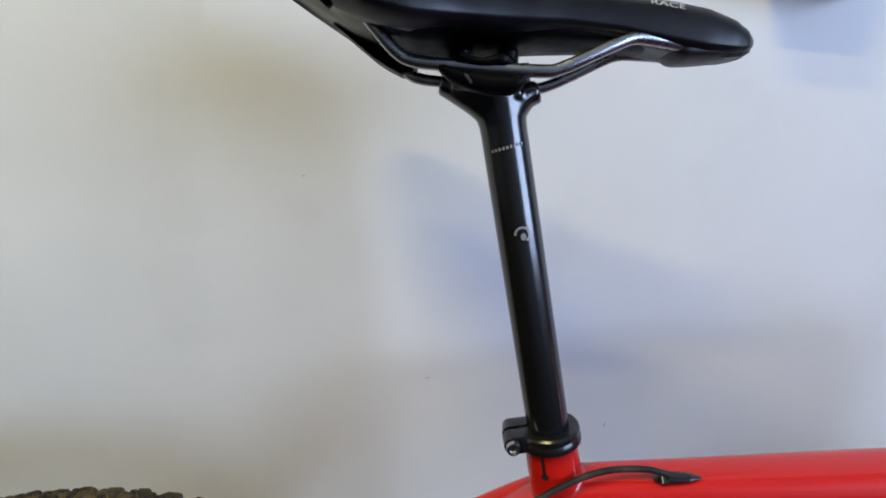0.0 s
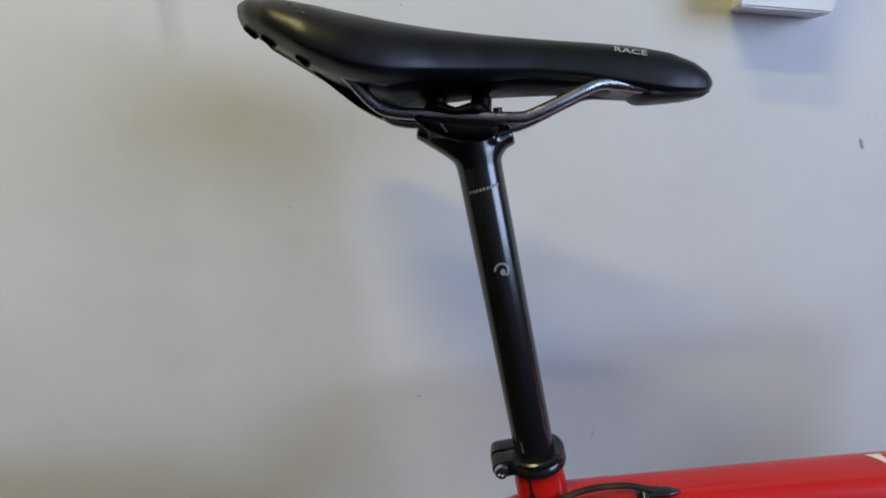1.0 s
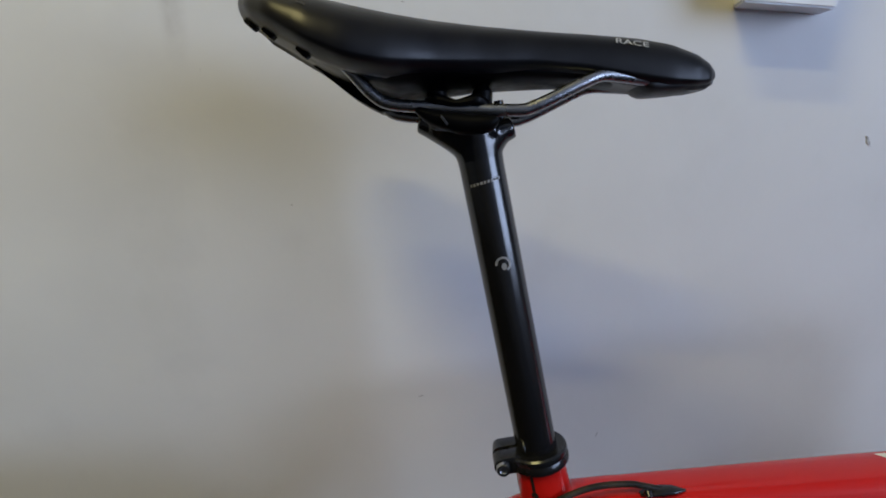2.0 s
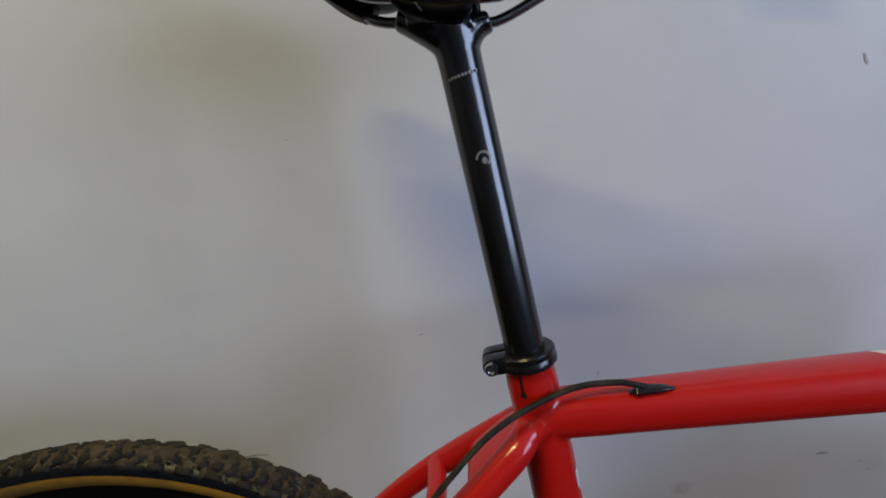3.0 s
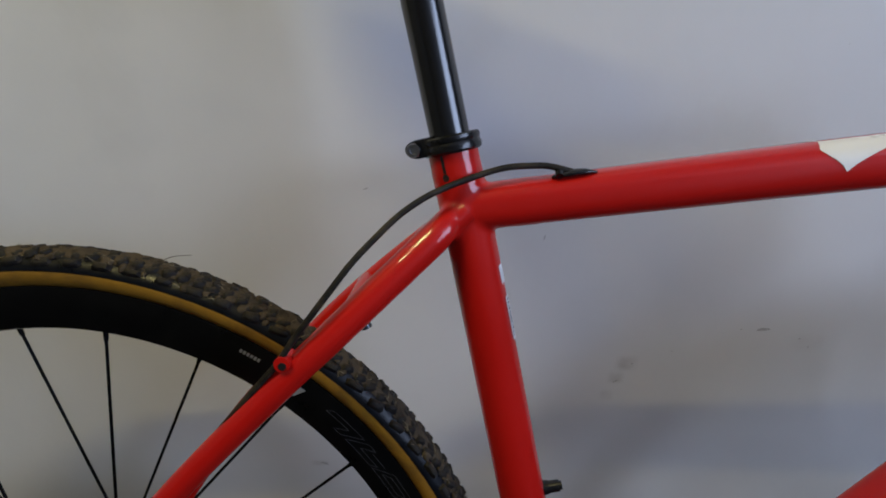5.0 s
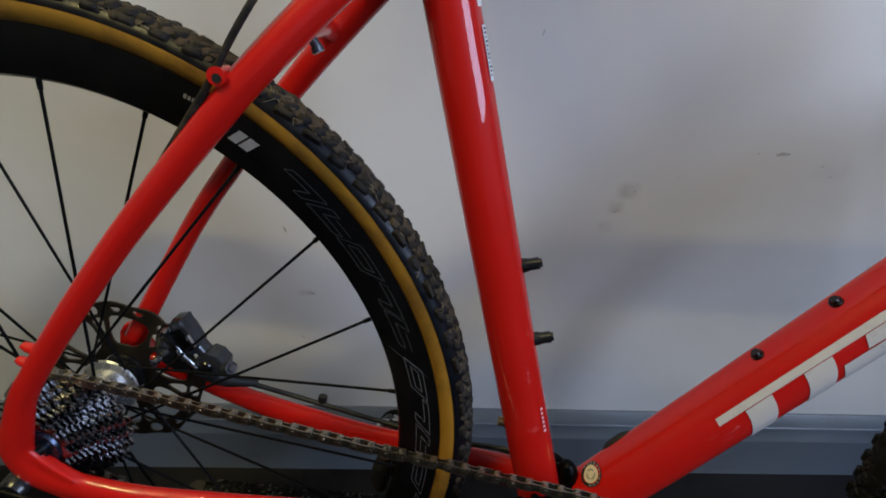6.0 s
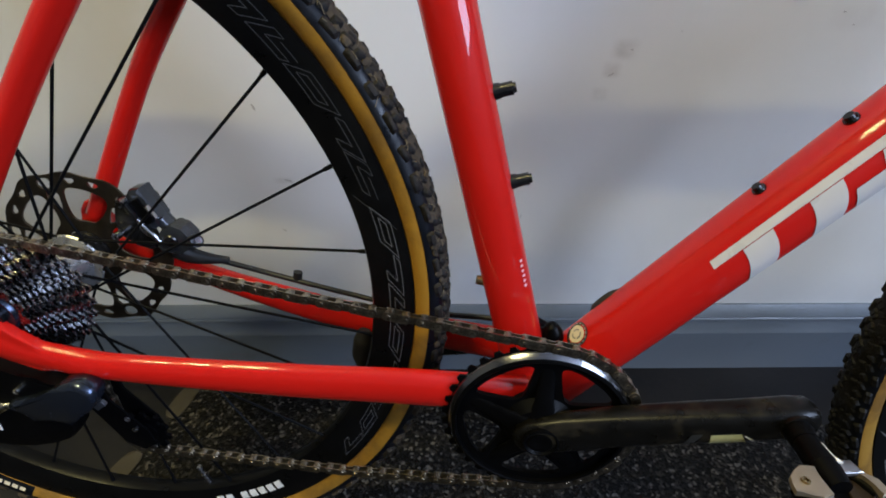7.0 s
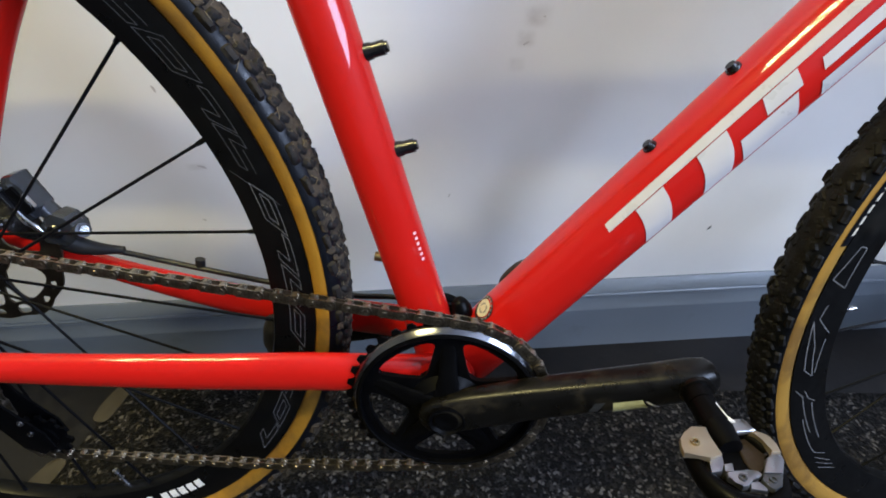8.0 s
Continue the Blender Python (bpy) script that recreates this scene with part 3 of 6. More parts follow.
# fork and steering, which carry the front wheel
for s in (1, -1):
    part("fork_leg", sweep(bmesh.new(), smooth_path([(0.412, -0.036 * s, 0.708), (0.440, 0.008 - 0.050 * s, 0.640), (0.500, 0.028 - 0.056 * s, 0.480), (0.560, 0.046 - 0.057 * s, 0.390), (0.583, 0.052 - 0.057 * s, 0.348)]), [0.018, 0.015, 0.0105, 0.009], [0.012, 0.0105, 0.008, 0.007], n=20), RED, bike)
part("fork_crown", sweep(bmesh.new(), [(0.412, -0.040, 0.706), (0.410, 0, 0.716), (0.412, 0.040, 0.706)], 0.018, n=20, side=(1, 0, 0.3)), RED, bike)

# seat collar, post and saddle
AX = (on_seat(0.9) - on_seat(0.8)).normalized()
SEAT_M = Matrix.Translation(on_seat(0.7815)) @ Matrix.Rotation(math.atan2(AX.x, AX.z), 4, "Y")
bm = bmesh.new()
TURN_Z = Matrix.Rotation(radians(90), 4, "X")
lathe(bm, [(0.0138, -0.0075), (0.0190, -0.0075), (0.0203, -0.0060), (0.0205, -0.003), (0.0196, -0.0008), (0.0203, 0.0014), (0.0200, 0.0032), (0.0188, 0.0043), (0.0138, 0.0043)], 48, SEAT_M @ TURN_Z)
collar = part("seat_collar", bm, BLACK_GLOSS, bike, "black anodised seat collar", 30)
for s in (1, -1):
    bm = bmesh.new()
    sweep(bm, [SEAT_M @ Vector((-0.024, -0.0015 * s, -0.0005)), SEAT_M @ Vector((-0.024, -0.0125 * s, -0.0005))], [0.0060, 0.0055], [0.0068, 0.0062], n=24, side=(1, 0, 0))
    box(bm, (0.014, 0.011, 0.0125), SEAT_M @ Matrix.Translation((-0.018, -0.007 * s, -0.0005)), 0.002)
    part("collar_ear", bm, BLACK_GLOSS, collar)
bm = bmesh.new()
lathe(bm, [(0.0, -0.0148), (0.0022, -0.0148), (0.0026, -0.0163), (0.0042, -0.0163), (0.0046, -0.0155), (0.0046, -0.011), (0.0, -0.011)], 24, SEAT_M @ Matrix.Translation((-0.0245, 0, -0.0005)), closed=False)
part("collar_bolt", bm, STEEL, collar, "bright steel hex bolt")

post = part("seat_post", sweep(bmesh.new(), [on_seat(0.74), on_seat(0.80), on_seat(0.968), on_seat(0.976)], [0.0136, 0.0136, 0.0136, 0.0139], n=40), BLACK_PAINT, bike, "black alloy seat post")
# forged head with a fore and an aft ear
bm = bmesh.new()
sweep(bm, [on_seat(0.960), on_seat(0.972), on_seat(0.982), Vector((-0.202, 0, 0.992))], [0.0125, 0.0137, 0.0150, 0.016], [0.0125, 0.0137, 0.0150, 0.017], n=28)
sweep(bm, smooth_path([(-0.199, 0, 0.980), (-0.212, 0, 0.986), (-0.226, 0, 0.9915), (-0.2335, 0, 0.9935)]), [0.012, 0.0098, 0.0082, 0.0070], [0.013, 0.0125, 0.0110, 0.0090], n=20)
sweep(bm, smooth_path([(-0.199, 0, 0.977), (-0.192, 0, 0.982), (-0.185, 0, 0.990), (-0.1775, 0, 0.9935)]), [0.012, 0.0096, 0.0078, 0.0066], [0.013, 0.0125, 0.0110, 0.0090], n=20)
sweep(bm, [(-0.226, 0, 0.9915), (-0.205, 0, 0.9885), (-0.188, 0, 0.991)], [0.006, 0.0095, 0.006], 0.014, n=20)
fused("post_head", bm, BLACK_PAINT, post, "", 0.0013, 7)
bm = bmesh.new()
for s in (1, -1):
    sweep(bm, smooth_path([(-0.2335, 0.022 * s, 0.9985), (-0.224, 0.023 * s, 0.9950), (-0.208, 0.023 * s, 0.9925), (-0.194, 0.023 * s, 0.9935), (-0.1885, 0.022 * s, 0.9965)]), [0.002, 0.0048, 0.0062, 0.0055, 0.002], 0.0062, n=16)
box(bm, (0.034, 0.046, 0.010), Matrix.Translation((-0.209, 0, 0.9930)), 0.003)
fused("lower_clamp", bm, SPIDER, post, "", 0.0013, 5)
bm = bmesh.new()
sweep(bm, smooth_path([(-0.2300, 0, 1.0010), (-0.224, 0, 1.0045), (-0.212, 0, 1.0030), (-0.200, 0, 1.0050), (-0.1915, 0, 1.0010)]), [0.003, 0.0046, 0.0030, 0.0052, 0.003], [0.020, 0.027, 0.028, 0.027, 0.020], n=24, power=0.7)
part("upper_clamp", bm, SPIDER, post)
for x, tall in ((-0.2235, 0.0060), (-0.1975, 0.0078)):
    bm = bmesh.new()
    sweep(bm, [(x, 0, 1.002), (x, 0, 1.004 + tall), (x - 0.001, 0, 1.005 + tall * 1.3)], [0.0066, 0.0062, 0.0040], [0.0140, 0.0135, 0.0100], n=24, power=0.7, side=(0, 1, 0))
    part("barrel_nut", bm, SPIDER, post)
for x in (-0.2285, -0.1835):
    bm = bmesh.new()
    rod(bm, (x, 0, 0.987), (x + (0.004 if x < -0.2 else -0.004), 0, 1.008), 0.0028, 12)
    rod(bm, (x - 0.0007, 0, 0.9855), (x, 0, 0.9885), 0.0046, 14)
    part("clamp_bolt", bm, BLACK_GLOSS, post)
bm = bmesh.new()
box(bm, (0.0060, 0.0012, 0.0013), Matrix.Translation((-0.2175, -0.0293, 0.9935)) @ Matrix.Rotation(radians(48), 4, "Y"), 0.0004)
part("clamp_print", bm, GREY_ALLOY, post)
# maker's writing as a plain bar and its emblem
POST_R = 0.0139


def on_post(z, turn, lift=0.0):
    """A point of the post's skin, turn degrees towards the front from its near side."""
    a = radians(turn)
    return on_seat(z, -(POST_R + lift) * math.cos(a), (POST_R + lift) * math.sin(a))


def skin_patch(bm, spots, lift=0.0003):
    bm.faces.new([bm.verts.new(on_post(z, t, lift)) for z, t in spots])


bm = bmesh.new()
for i in range(9):
    t0 = -40 + i * 9.0
    skin_patch(bm, [(0.9590 + 0.0002 * i, t0), (0.9590 + 0.0002 * i, t0 + 5.6), (0.9606 + 0.0002 * i, t0 + 6.3), (0.9606 + 0.0002 * i, t0 + 0.7)])
part("lettering", bm, GREY_PRINT, post, "small grey lettering round the post")
bm = bmesh.new()
skin_patch(bm, [(0.9105 + 0.0021 * math.sin(a), 6 + 7 * math.cos(a)) for a in np.linspace(0, 2 * math.pi, 14, endpoint=False)])
ring = [(k * 20, 0.0048) for k in range(-3, 10)]
for (a0, r), (a1, _) in zip(ring, ring[1:]):
    skin_patch(bm, [(0.9118 + q * math.sin(radians(a)), 4 + q / POST_R * 57.3 * math.cos(radians(a))) for q, a in ((r, a0), (r, a1), (r - 0.0014, a1), (r - 0.0014, a0))])
part("emblem", bm, GREY_PRINT, post, "small round silver emblem")

# saddle: a lofted shell
SX = [-0.0690, -0.0705, -0.0750, -0.0830, -0.0980, -0.1180, -0.1450, -0.1750, -0.2050, -0.2300, -0.2520, -0.2720, -0.2920, -0.3115, -0.3260, -0.3360, -0.3405, -0.3425]
SW = [0.0015, 0.0065, 0.0115, 0.0150, 0.0178, 0.0195, 0.0220, 0.0260, 0.0330, 0.0415, 0.0525, 0.0590, 0.0610, 0.0560, 0.0450, 0.0310, 0.0200, 0.0090]
ST = [1.0385, 1.0420, 1.0458, 1.0500, 1.0542, 1.0562, 1.0566, 1.0562, 1.0560, 1.0562, 1.0568, 1.0585, 1.0608, 1.0628, 1.0638, 1.0634, 1.0615, 1.0585]
SB = [1.0360, 1.0345, 1.0325, 1.0312, 1.0306, 1.0320, 1.0345, 1.0345, 1.0310, 1.0275, 1.0240, 1.0250, 1.0312, 1.0410, 1.0480, 1.0525, 1.0550, 1.0565]


def saddle_at(x):
    xs = [-v for v in SX]
    return tuple(float(np.interp(-x, xs, v)) for v in (SW, ST, SB))


def saddle_point(x, a, lift=0.0):
    """Angle a: 0 at the near lower edge, 90 on top, 180 at the far lower edge."""
    w, t, b = saddle_at(x)
    c, s = math.cos(radians(a)), math.sin(radians(a))
    yy = -(w + lift) * math.copysign(abs(c) ** 0.72, c)
    dip = 0.0030 * math.exp(-(yy / 0.010) ** 2) * min(max((-x - 0.13) / 0.06, 0), 1)
    if s < 0:
        # the skirt tucks in under the widest line
        return Vector((x, yy, b + 0.0025 + 0.0085 * s * min(1, w / 0.03)))
    return Vector((x, yy, b + 0.0025 + (t - b - 0.0025 + lift) * s ** 0.80 - dip))


saddle = tagged(empty("saddle", bike, Matrix.Translation((0.0045, 0, 0.9950)) @ Matrix.Rotation(radians(-5), 4, "X") @ Matrix.Translation((0, 0, -1.0050))), "black padded racing saddle on steel rails")
bm = bmesh.new()
xs = [float(v) for v in np.interp(np.linspace(0, 1, 70), np.linspace(0, 1, len(SX)), SX)]
rings = []
for x in xs:
    w, t, b = saddle_at(x)
    ring = [bm.verts.new(saddle_point(x, a)) for a in np.linspace(-54, 234, 45)]
    ring += [bm.verts.new((x, w * k, b - 0.003 * min(1, w / 0.02))) for k in (0.60, 0.4, 0.0, -0.4, -0.60)]
    rings.append(ring)
for a, b in zip(rings, rings[1:]):
    k = len(a)
    for j in range(k):
        bm.faces.new((a[j], a[(j + 1) % k], b[(j + 1) % k], b[j]))
bm.faces.new(rings[0])
bm.faces.new(rings[-1][::-1])
part("cover", bm, LEATHER, saddle, "smooth black saddle cover", 60)
# base shell seen from below, and the nose block that holds the rails
bm = bmesh.new()
sweep(bm, smooth_path([(-0.100, 0, 1.0335), (-0.15, 0, 1.0335), (-0.20, 0, 1.032), (-0.222, 0, 1.0305), (-0.25, 0, 1.0295), (-0.275, 0, 1.034), (-0.30, 0, 1.042)]), [0.003, 0.0045, 0.0075, 0.0090, 0.0135, 0.0110, 0.005], [0.012, 0.017, 0.026, 0.034, 0.044, 0.050, 0.050], n=24, power=0.7)
part("base_shell", bm, SPIDER, saddle)
bm = bmesh.new()
sweep(bm, smooth_path([(-0.074, 0, 1.0340), (-0.092, 0, 1.0315), (-0.108, 0, 1.0300), (-0.1165, 0, 1.0325)]), [0.003, 0.0045, 0.0048, 0.002], [0.008, 0.014, 0.0155, 0.012], n=20, power=0.75)
part("nose_block", bm, BLACK_MATT, saddle)
for s in (1, -1):
    pts = smooth_path([(-0.292, -0.030 * s, 1.040), (-0.276, -0.027 * s, 1.0255), (-0.2625, -0.024 * s, 1.0130), (-0.252, -0.0225 * s, 1.0088), (-0.230, -0.022 * s, 1.0085),
                       (-0.200, -0.022 * s, 1.0090), (-0.181, -0.022 * s, 1.0098), (-0.175, -0.0218 * s, 1.0115), (-0.166, -0.0215 * s, 1.0160), (-0.148, -0.0195 * s, 1.0265), (-0.137, -0.0175 * s, 1.0318), (-0.124, -0.0150 * s, 1.0325), (-0.104, -0.011 * s, 1.0318)], 8)
    part("rail", sweep(bmesh.new(), pts, 0.0035, n=16), RAIL, saddle, "bright steel rail")
# flat black flap added for the far wing hanging under the tail
bm = slab(bmesh.new(), [(-0.3085, 1.0350), (-0.3010, 1.0305), (-0.2920, 1.0243), (-0.2825, 1.0180), (-0.2730, 1.0132), (-0.2650, 1.0100), (-0.2570, 1.0115), (-0.2550, 1.0250), (-0.2700, 1.0380), (-0.3100, 1.0430)], 0.016, 0.034, 0.0020)
part("tail_flap", bm, SPIDER, saddle, "black plastic flap under the far side of the tail")
# tail stitching piece and side rivets
bm = bmesh.new()
for x, a in ((-0.329, -52), (-0.316, -52), (-0.296, -52)):
    box(bm, (0.0080, 0.0050, 0.0040), Matrix.Translation(saddle_point(x, a, 0.0)) @ Matrix.Rotation(radians(38), 4, "Y"), 0.0014)
part("edge_clip", bm, SPIDER, saddle)
bm = bmesh.new()
for k, (x0, a0) in enumerate(((-0.300, 38), (-0.297, 32), (-0.294, 26))):
    p = [saddle_point(x0 + dx, a0 + da, 0.0004) for dx, da in ((-0.003, 2), (0.002, 2), (0.003, -1.5), (-0.002, -1.5))]
    bm.faces.new([bm.verts.new(v) for v in p])
part("emblem", bm, BLACK_GLOSS, saddle)
c0, c1, c2 = saddle_point(-0.1225, 37, 0.0012), saddle_point(-0.117, 37, 0.0012), saddle_point(-0.1225, 42, 0.0013)
ux = (c1 - c0).normalized()
uz = (c2 - c0 - ux * (c2 - c0).dot(ux)).normalized()
TM = Matrix.Translation(c0) @ Matrix((ux, uz, ux.cross(uz))).transposed().to_4x4()
words("lettering", "RACE", 0.0050, TM @ Matrix.Diagonal((1.55, 1, 1, 1)), DULL_PRINT, saddle, "white printed word on the nose")

# ---- wheels ----
R_IN, R_RIM, R_TYRE = 0.280, 0.3150, 0.3285
TYRE_W = 0.0158
random.seed(4)


CROWN = 0.76


def casing_at(a, grow=0.0):
    """Radius and side of the casing at angle a; its crown is flattened."""
    c, q = math.cos(radians(a)), math.sin(radians(a))
    return R_TYRE + (TYRE_W * (CROWN if c > 0 else 1.0) + grow) * c, (TYRE_W + grow) * q


def tyre_profile(a0, a1, n, grow=0.0):
    """Points of the casing; angle 0 points outwards, 180 to the axle."""
    return [casing_at(a, grow) for a in np.linspace(a0, a1, n)]


def knob_mesh(name, l, w, h, seed):
    """A worn block with chipped corners and a mud-rounded crown."""
    bm = bmesh.new()
    box(bm, (l, w, h), Matrix.Translation((0, 0, h * 0.36)), min(l, w, h) * 0.30, 1)
    for v in bm.verts:
        if v.co.z > h * 0.3:
            v.co.x *= 0.84
            v.co.y *= 0.80
        v.co += Vector(noise.noise_vector(v.co * 260 + Vector((seed, 0, 0)))) * h * 0.20
    return mesh_of(name, bm, KNOB, 50)


KNOB_KINDS = 3
KNOBS = [knob_mesh("tread_knob", *size, 7.3 * k + j) for k in range(KNOB_KINDS) for j, size in enumerate(((0.0136, 0.0066, 0.0044), (0.0078, 0.0078, 0.0036), (0.0100, 0.0062, 0.0038)))]


def knob_spots(n):
    """Rows of n knobs: angle along the tyre, angle across it, which knob, twist."""
    for i in range(n):
        a = 360 * i / n
        j = random.uniform(-0.12, 0.12)
        odd = i % 2
        if not odd:
            yield a + j, -55, 0, 6
            yield a + j, 55, 0, -6
        yield a + j, (-30 if odd else -27), 2, 28
        yield a + 0.4 + j, (30 if odd else 27), 2, -28
        yield a + j, (-12 if odd else 2), 1, 20
        yield a + 0.7 + j, (14 if odd else 20), 1, -25


def knob_pose(a, b, twist):
    r, side = casing_at(b)
    a, b = radians(a), radians(b)
    k = math.hypot(math.cos(b), CROWN * math.sin(b))
    out = Vector((math.cos(a) * math.cos(b), CROWN * math.sin(b), math.sin(a) * math.cos(b))) / k
    along = Vector((-math.sin(a), 0, math.cos(a)))
    across = out.cross(along)
    c = Vector((math.cos(a) * r, side, math.sin(a) * r))
    m = Matrix((along, across, out)).transposed().to_4x4()
    return Matrix.Translation(c) @ m @ Matrix.Rotation(radians(twist + random.uniform(-7, 7)), 4, "Z") @ Matrix.Diagonal((random.uniform(0.85, 1.15), random.uniform(0.85, 1.15), random.uniform(0.75, 1.25), 1))


def hub_end(bm, y0, y1, r):
    lathe(bm, [(0.0, y0), (r, y0), (r, y1), (0.0, y1)], 28, closed=False)


def build_wheel(name, place, rear, turn=0.0):
    wheel = tagged(empty(name, bike, Matrix.Translation(place) @ Matrix.Rotation(turn, 4, "Z")), "spoked wheel with black rim and tan-wall knobbly tyre")
    prof = [(R_IN, -0.0035), (R_IN + 0.002, -0.0075), (0.296, -0.0112), (0.309, -0.0120), (R_RIM + 0.001, -0.0115), (R_RIM + 0.001, -0.0095), (0.309, -0.009),
            (0.309, 0.009), (R_RIM + 0.001, 0.0095), (R_RIM + 0.001, 0.0115), (0.309, 0.0120), (0.296, 0.0112), (R_IN + 0.002, 0.0075), (R_IN, 0.0035)]
    rim = part("rim", lathe(bmesh.new(), prof, 160), RIM_BLACK, wheel, "black alloy rim with grey outline print")
    for s in (1, -1):
        outer = tyre_profile(s * 148, s * (84 if rear else 70), 12)
        inner = [(r, y * 0.86) for r, y in outer[::-1]]
        part("sidewall", lathe(bmesh.new(), outer + inner, 160), TAN if rear else PALE_TAN, wheel, "tan tyre sidewall")
    edge = 86 if rear else 72
    shell = tyre_profile(-edge, edge, 26, 0.0006)
    part("casing", lathe(bmesh.new(), shell + [(r - 0.002, y * 0.9) for r, y in shell[::-1]], 160), RUBBER, wheel, "black tyre tread casing")
    # dried mud caked between the knobs
    bm = lathe(bmesh.new(), tyre_profile(-50, 50, 19, 0.0004), 480, closed=False)
    for v in bm.verts:
        c = Vector((v.co.x, 0, v.co.z)).normalized() * R_TYRE
        d = (v.co - c).normalized()
        b = abs(math.degrees(math.asin(max(-1, min(1, d.y)))))
        k = max(0.0, 1 - (b / 50) ** 6)
        v.co += d * (k * (0.0017 + 0.0022 * noise.noise(v.co * 75) + 0.0012 * noise.noise(v.co * 330) + 0.0005 * noise.noise(v.co * 900)) - (1 - k) * 0.0016)
    part("mud", bm, MUD if rear else KNOB_DARK, wheel, "dried brown mud in the tread" if rear else "dark worn rubber between the knobs", 180)
    if rear:
        rng = random.Random(9)
        bm = bmesh.new()
        for _ in range(260):
            a, b = rng.uniform(-20, 125), rng.uniform(-54, 30)
            m = knob_pose(a, b, rng.uniform(0, 90))
            size = rng.uniform(0.0016, 0.0036)
            made = bmesh.ops.create_icosphere(bm, subdivisions=2, radius=size)["verts"]
            for v in made:
                v.co = m @ (Vector((v.co.x * 1.3, v.co.y, v.co.z * 0.55 + 0.0012)) * (1 + 0.45 * noise.noise(v.co * 700 + Vector((a, b, 0)))))
        tagged(part("mud_clump", bm, MUD, wheel, "", 60), "dried mud clumps on the tread", kind="stuff")
        bm = bmesh.new()
        for _ in range(150):
            a, b = rng.uniform(-10, 125), rng.uniform(-56, 25)
            m = knob_pose(a, b, rng.uniform(-80, 80))
            l, up = rng.uniform(0.002, 0.0055), rng.uniform(0.0012, 0.0042)
            sweep(bm, [m @ Vector((-l, 0, 0.0012)), m @ Vector((0, rng.uniform(-0.001, 0.001), up)), m @ Vector((l, rng.uniform(-0.002, 0.002), rng.uniform(0.0008, 0.0035)))], [0.00028, 0.00022, 0.00012], n=4)
        tagged(part("straw", bm, STRAW, wheel), "bits of dry straw stuck in the mud", kind="stuff")
    # knobs: the near stretch one by one, the rest joined
    rest, singles = [], 0
    for a, b, kind, twist in knob_spots(188 if rear else 236):
        m = knob_pose(a, b, twist) @ Matrix.Scale(1.0 if rear else 0.84, 4)
        deg = a % 360
        near = rear and (deg < 118 or deg > 350) and b < 10 and singles < 300
        kind += 3 * random.randrange(KNOB_KINDS)
        if near:
            shared("tread_knob", KNOBS[kind], wheel, m)
            singles += 1
        else:
            rest.append((kind, m))
    vs, fs = [], []
    for kind, m in rest:
        me = KNOBS[kind]
        o = len(vs)
        vs += [tuple(m @ v.co) for v in me.vertices]
        fs += [tuple(o + i for i in p.vertices) for p in me.polygons]
    me = bpy.data.meshes.new("tread")
    me.from_pydata(vs, [], fs)
    me.materials.append(KNOB if rear else KNOB_DARK)
    tagged(shared("tread", me, wheel, Matrix()), "muddy black tread knobs", kind="stuff")
    # hub
    bm = bmesh.new()
    hp = [(0.0, -0.052), (0.008, -0.052), (0.008, -0.034), (0.0125, -0.026), (0.0165, -0.0225), (0.0262, -0.0212), (0.0275, -0.0195), (0.0262, -0.0178), (0.0225, -0.0170), (0.0215, -0.0150), (0.0212, -0.0040), (0.0195, -0.0020), (0.0150, 0.0005), (0.0142, 0.0100),
          (0.0175, 0.0165), (0.0190, 0.0200), (0.0262, 0.0206), (0.0275, 0.0220), (0.0262, 0.0236), (0.0185, 0.0250), (0.0150, 0.0300), (0.010, 0.0340), (0.010, 0.056), (0.0, 0.056)]
    lathe(bm, hp, 40, closed=False)
    part("hub", bm, HUB if rear else BLACK_GLOSS, wheel, "bright alloy hub" if rear else "black alloy hub")
    bm = bmesh.new()
    hub_end(bm, -0.0640, -0.0560, 0.0085)
    hub_end(bm, 0.0605, 0.069, 0.0085)
    rod(bm, (0, -0.066, 0), (0, 0.066, 0), 0.0055, 14)
    part("axle", bm, BLACK_GLOSS, wheel)
    # spokes, two-cross
    spoke = bmesh.new()
    rod(spoke, (0, 0, 0), (0, 0, 1), 0.00125, 8)
    spoke = mesh_of("spoke", spoke, SPOKE)
    nip = bmesh.new()
    rod(nip, (0, 0, -0.004), (0, 0, 0.011), 0.0021, 8, 0.0018)
    nip = mesh_of("nipple", nip, SPOKE)
    for i in range(24):
        deg = float(np.interp(i, (-1, 0, 2, 4, 6, 21, 22, 23), (-7.5, 8.85, 40.0, 70.4, 100.6, 322.7, 337.7, 352.5))) if rear else 9.7 + 15 * i
        s = -1 if i % 2 else 1
        lead = 1 if i % 4 in (0, 3) else -1
        a, h = radians(deg), radians(deg + lead * 56)
        rim_at = Vector((math.cos(a) * (R_IN + 0.004), s * 0.002, math.sin(a) * (R_IN + 0.004)))
        fl = (-0.0195 if s < 0 else 0.022)
        hub_at = Vector((math.cos(h) * 0.0255, fl, math.sin(h) * 0.0255))
        d = hub_at - rim_at
        q = d.to_track_quat("Z", "Y").to_matrix().to_4x4()
        shared("spoke", spoke, wheel, Matrix.Translation(rim_at) @ q @ Matrix.Diagonal((1, 1, d.length, 1)))
        shared("nipple", nip, wheel, Matrix.Translation(rim_at) @ q)
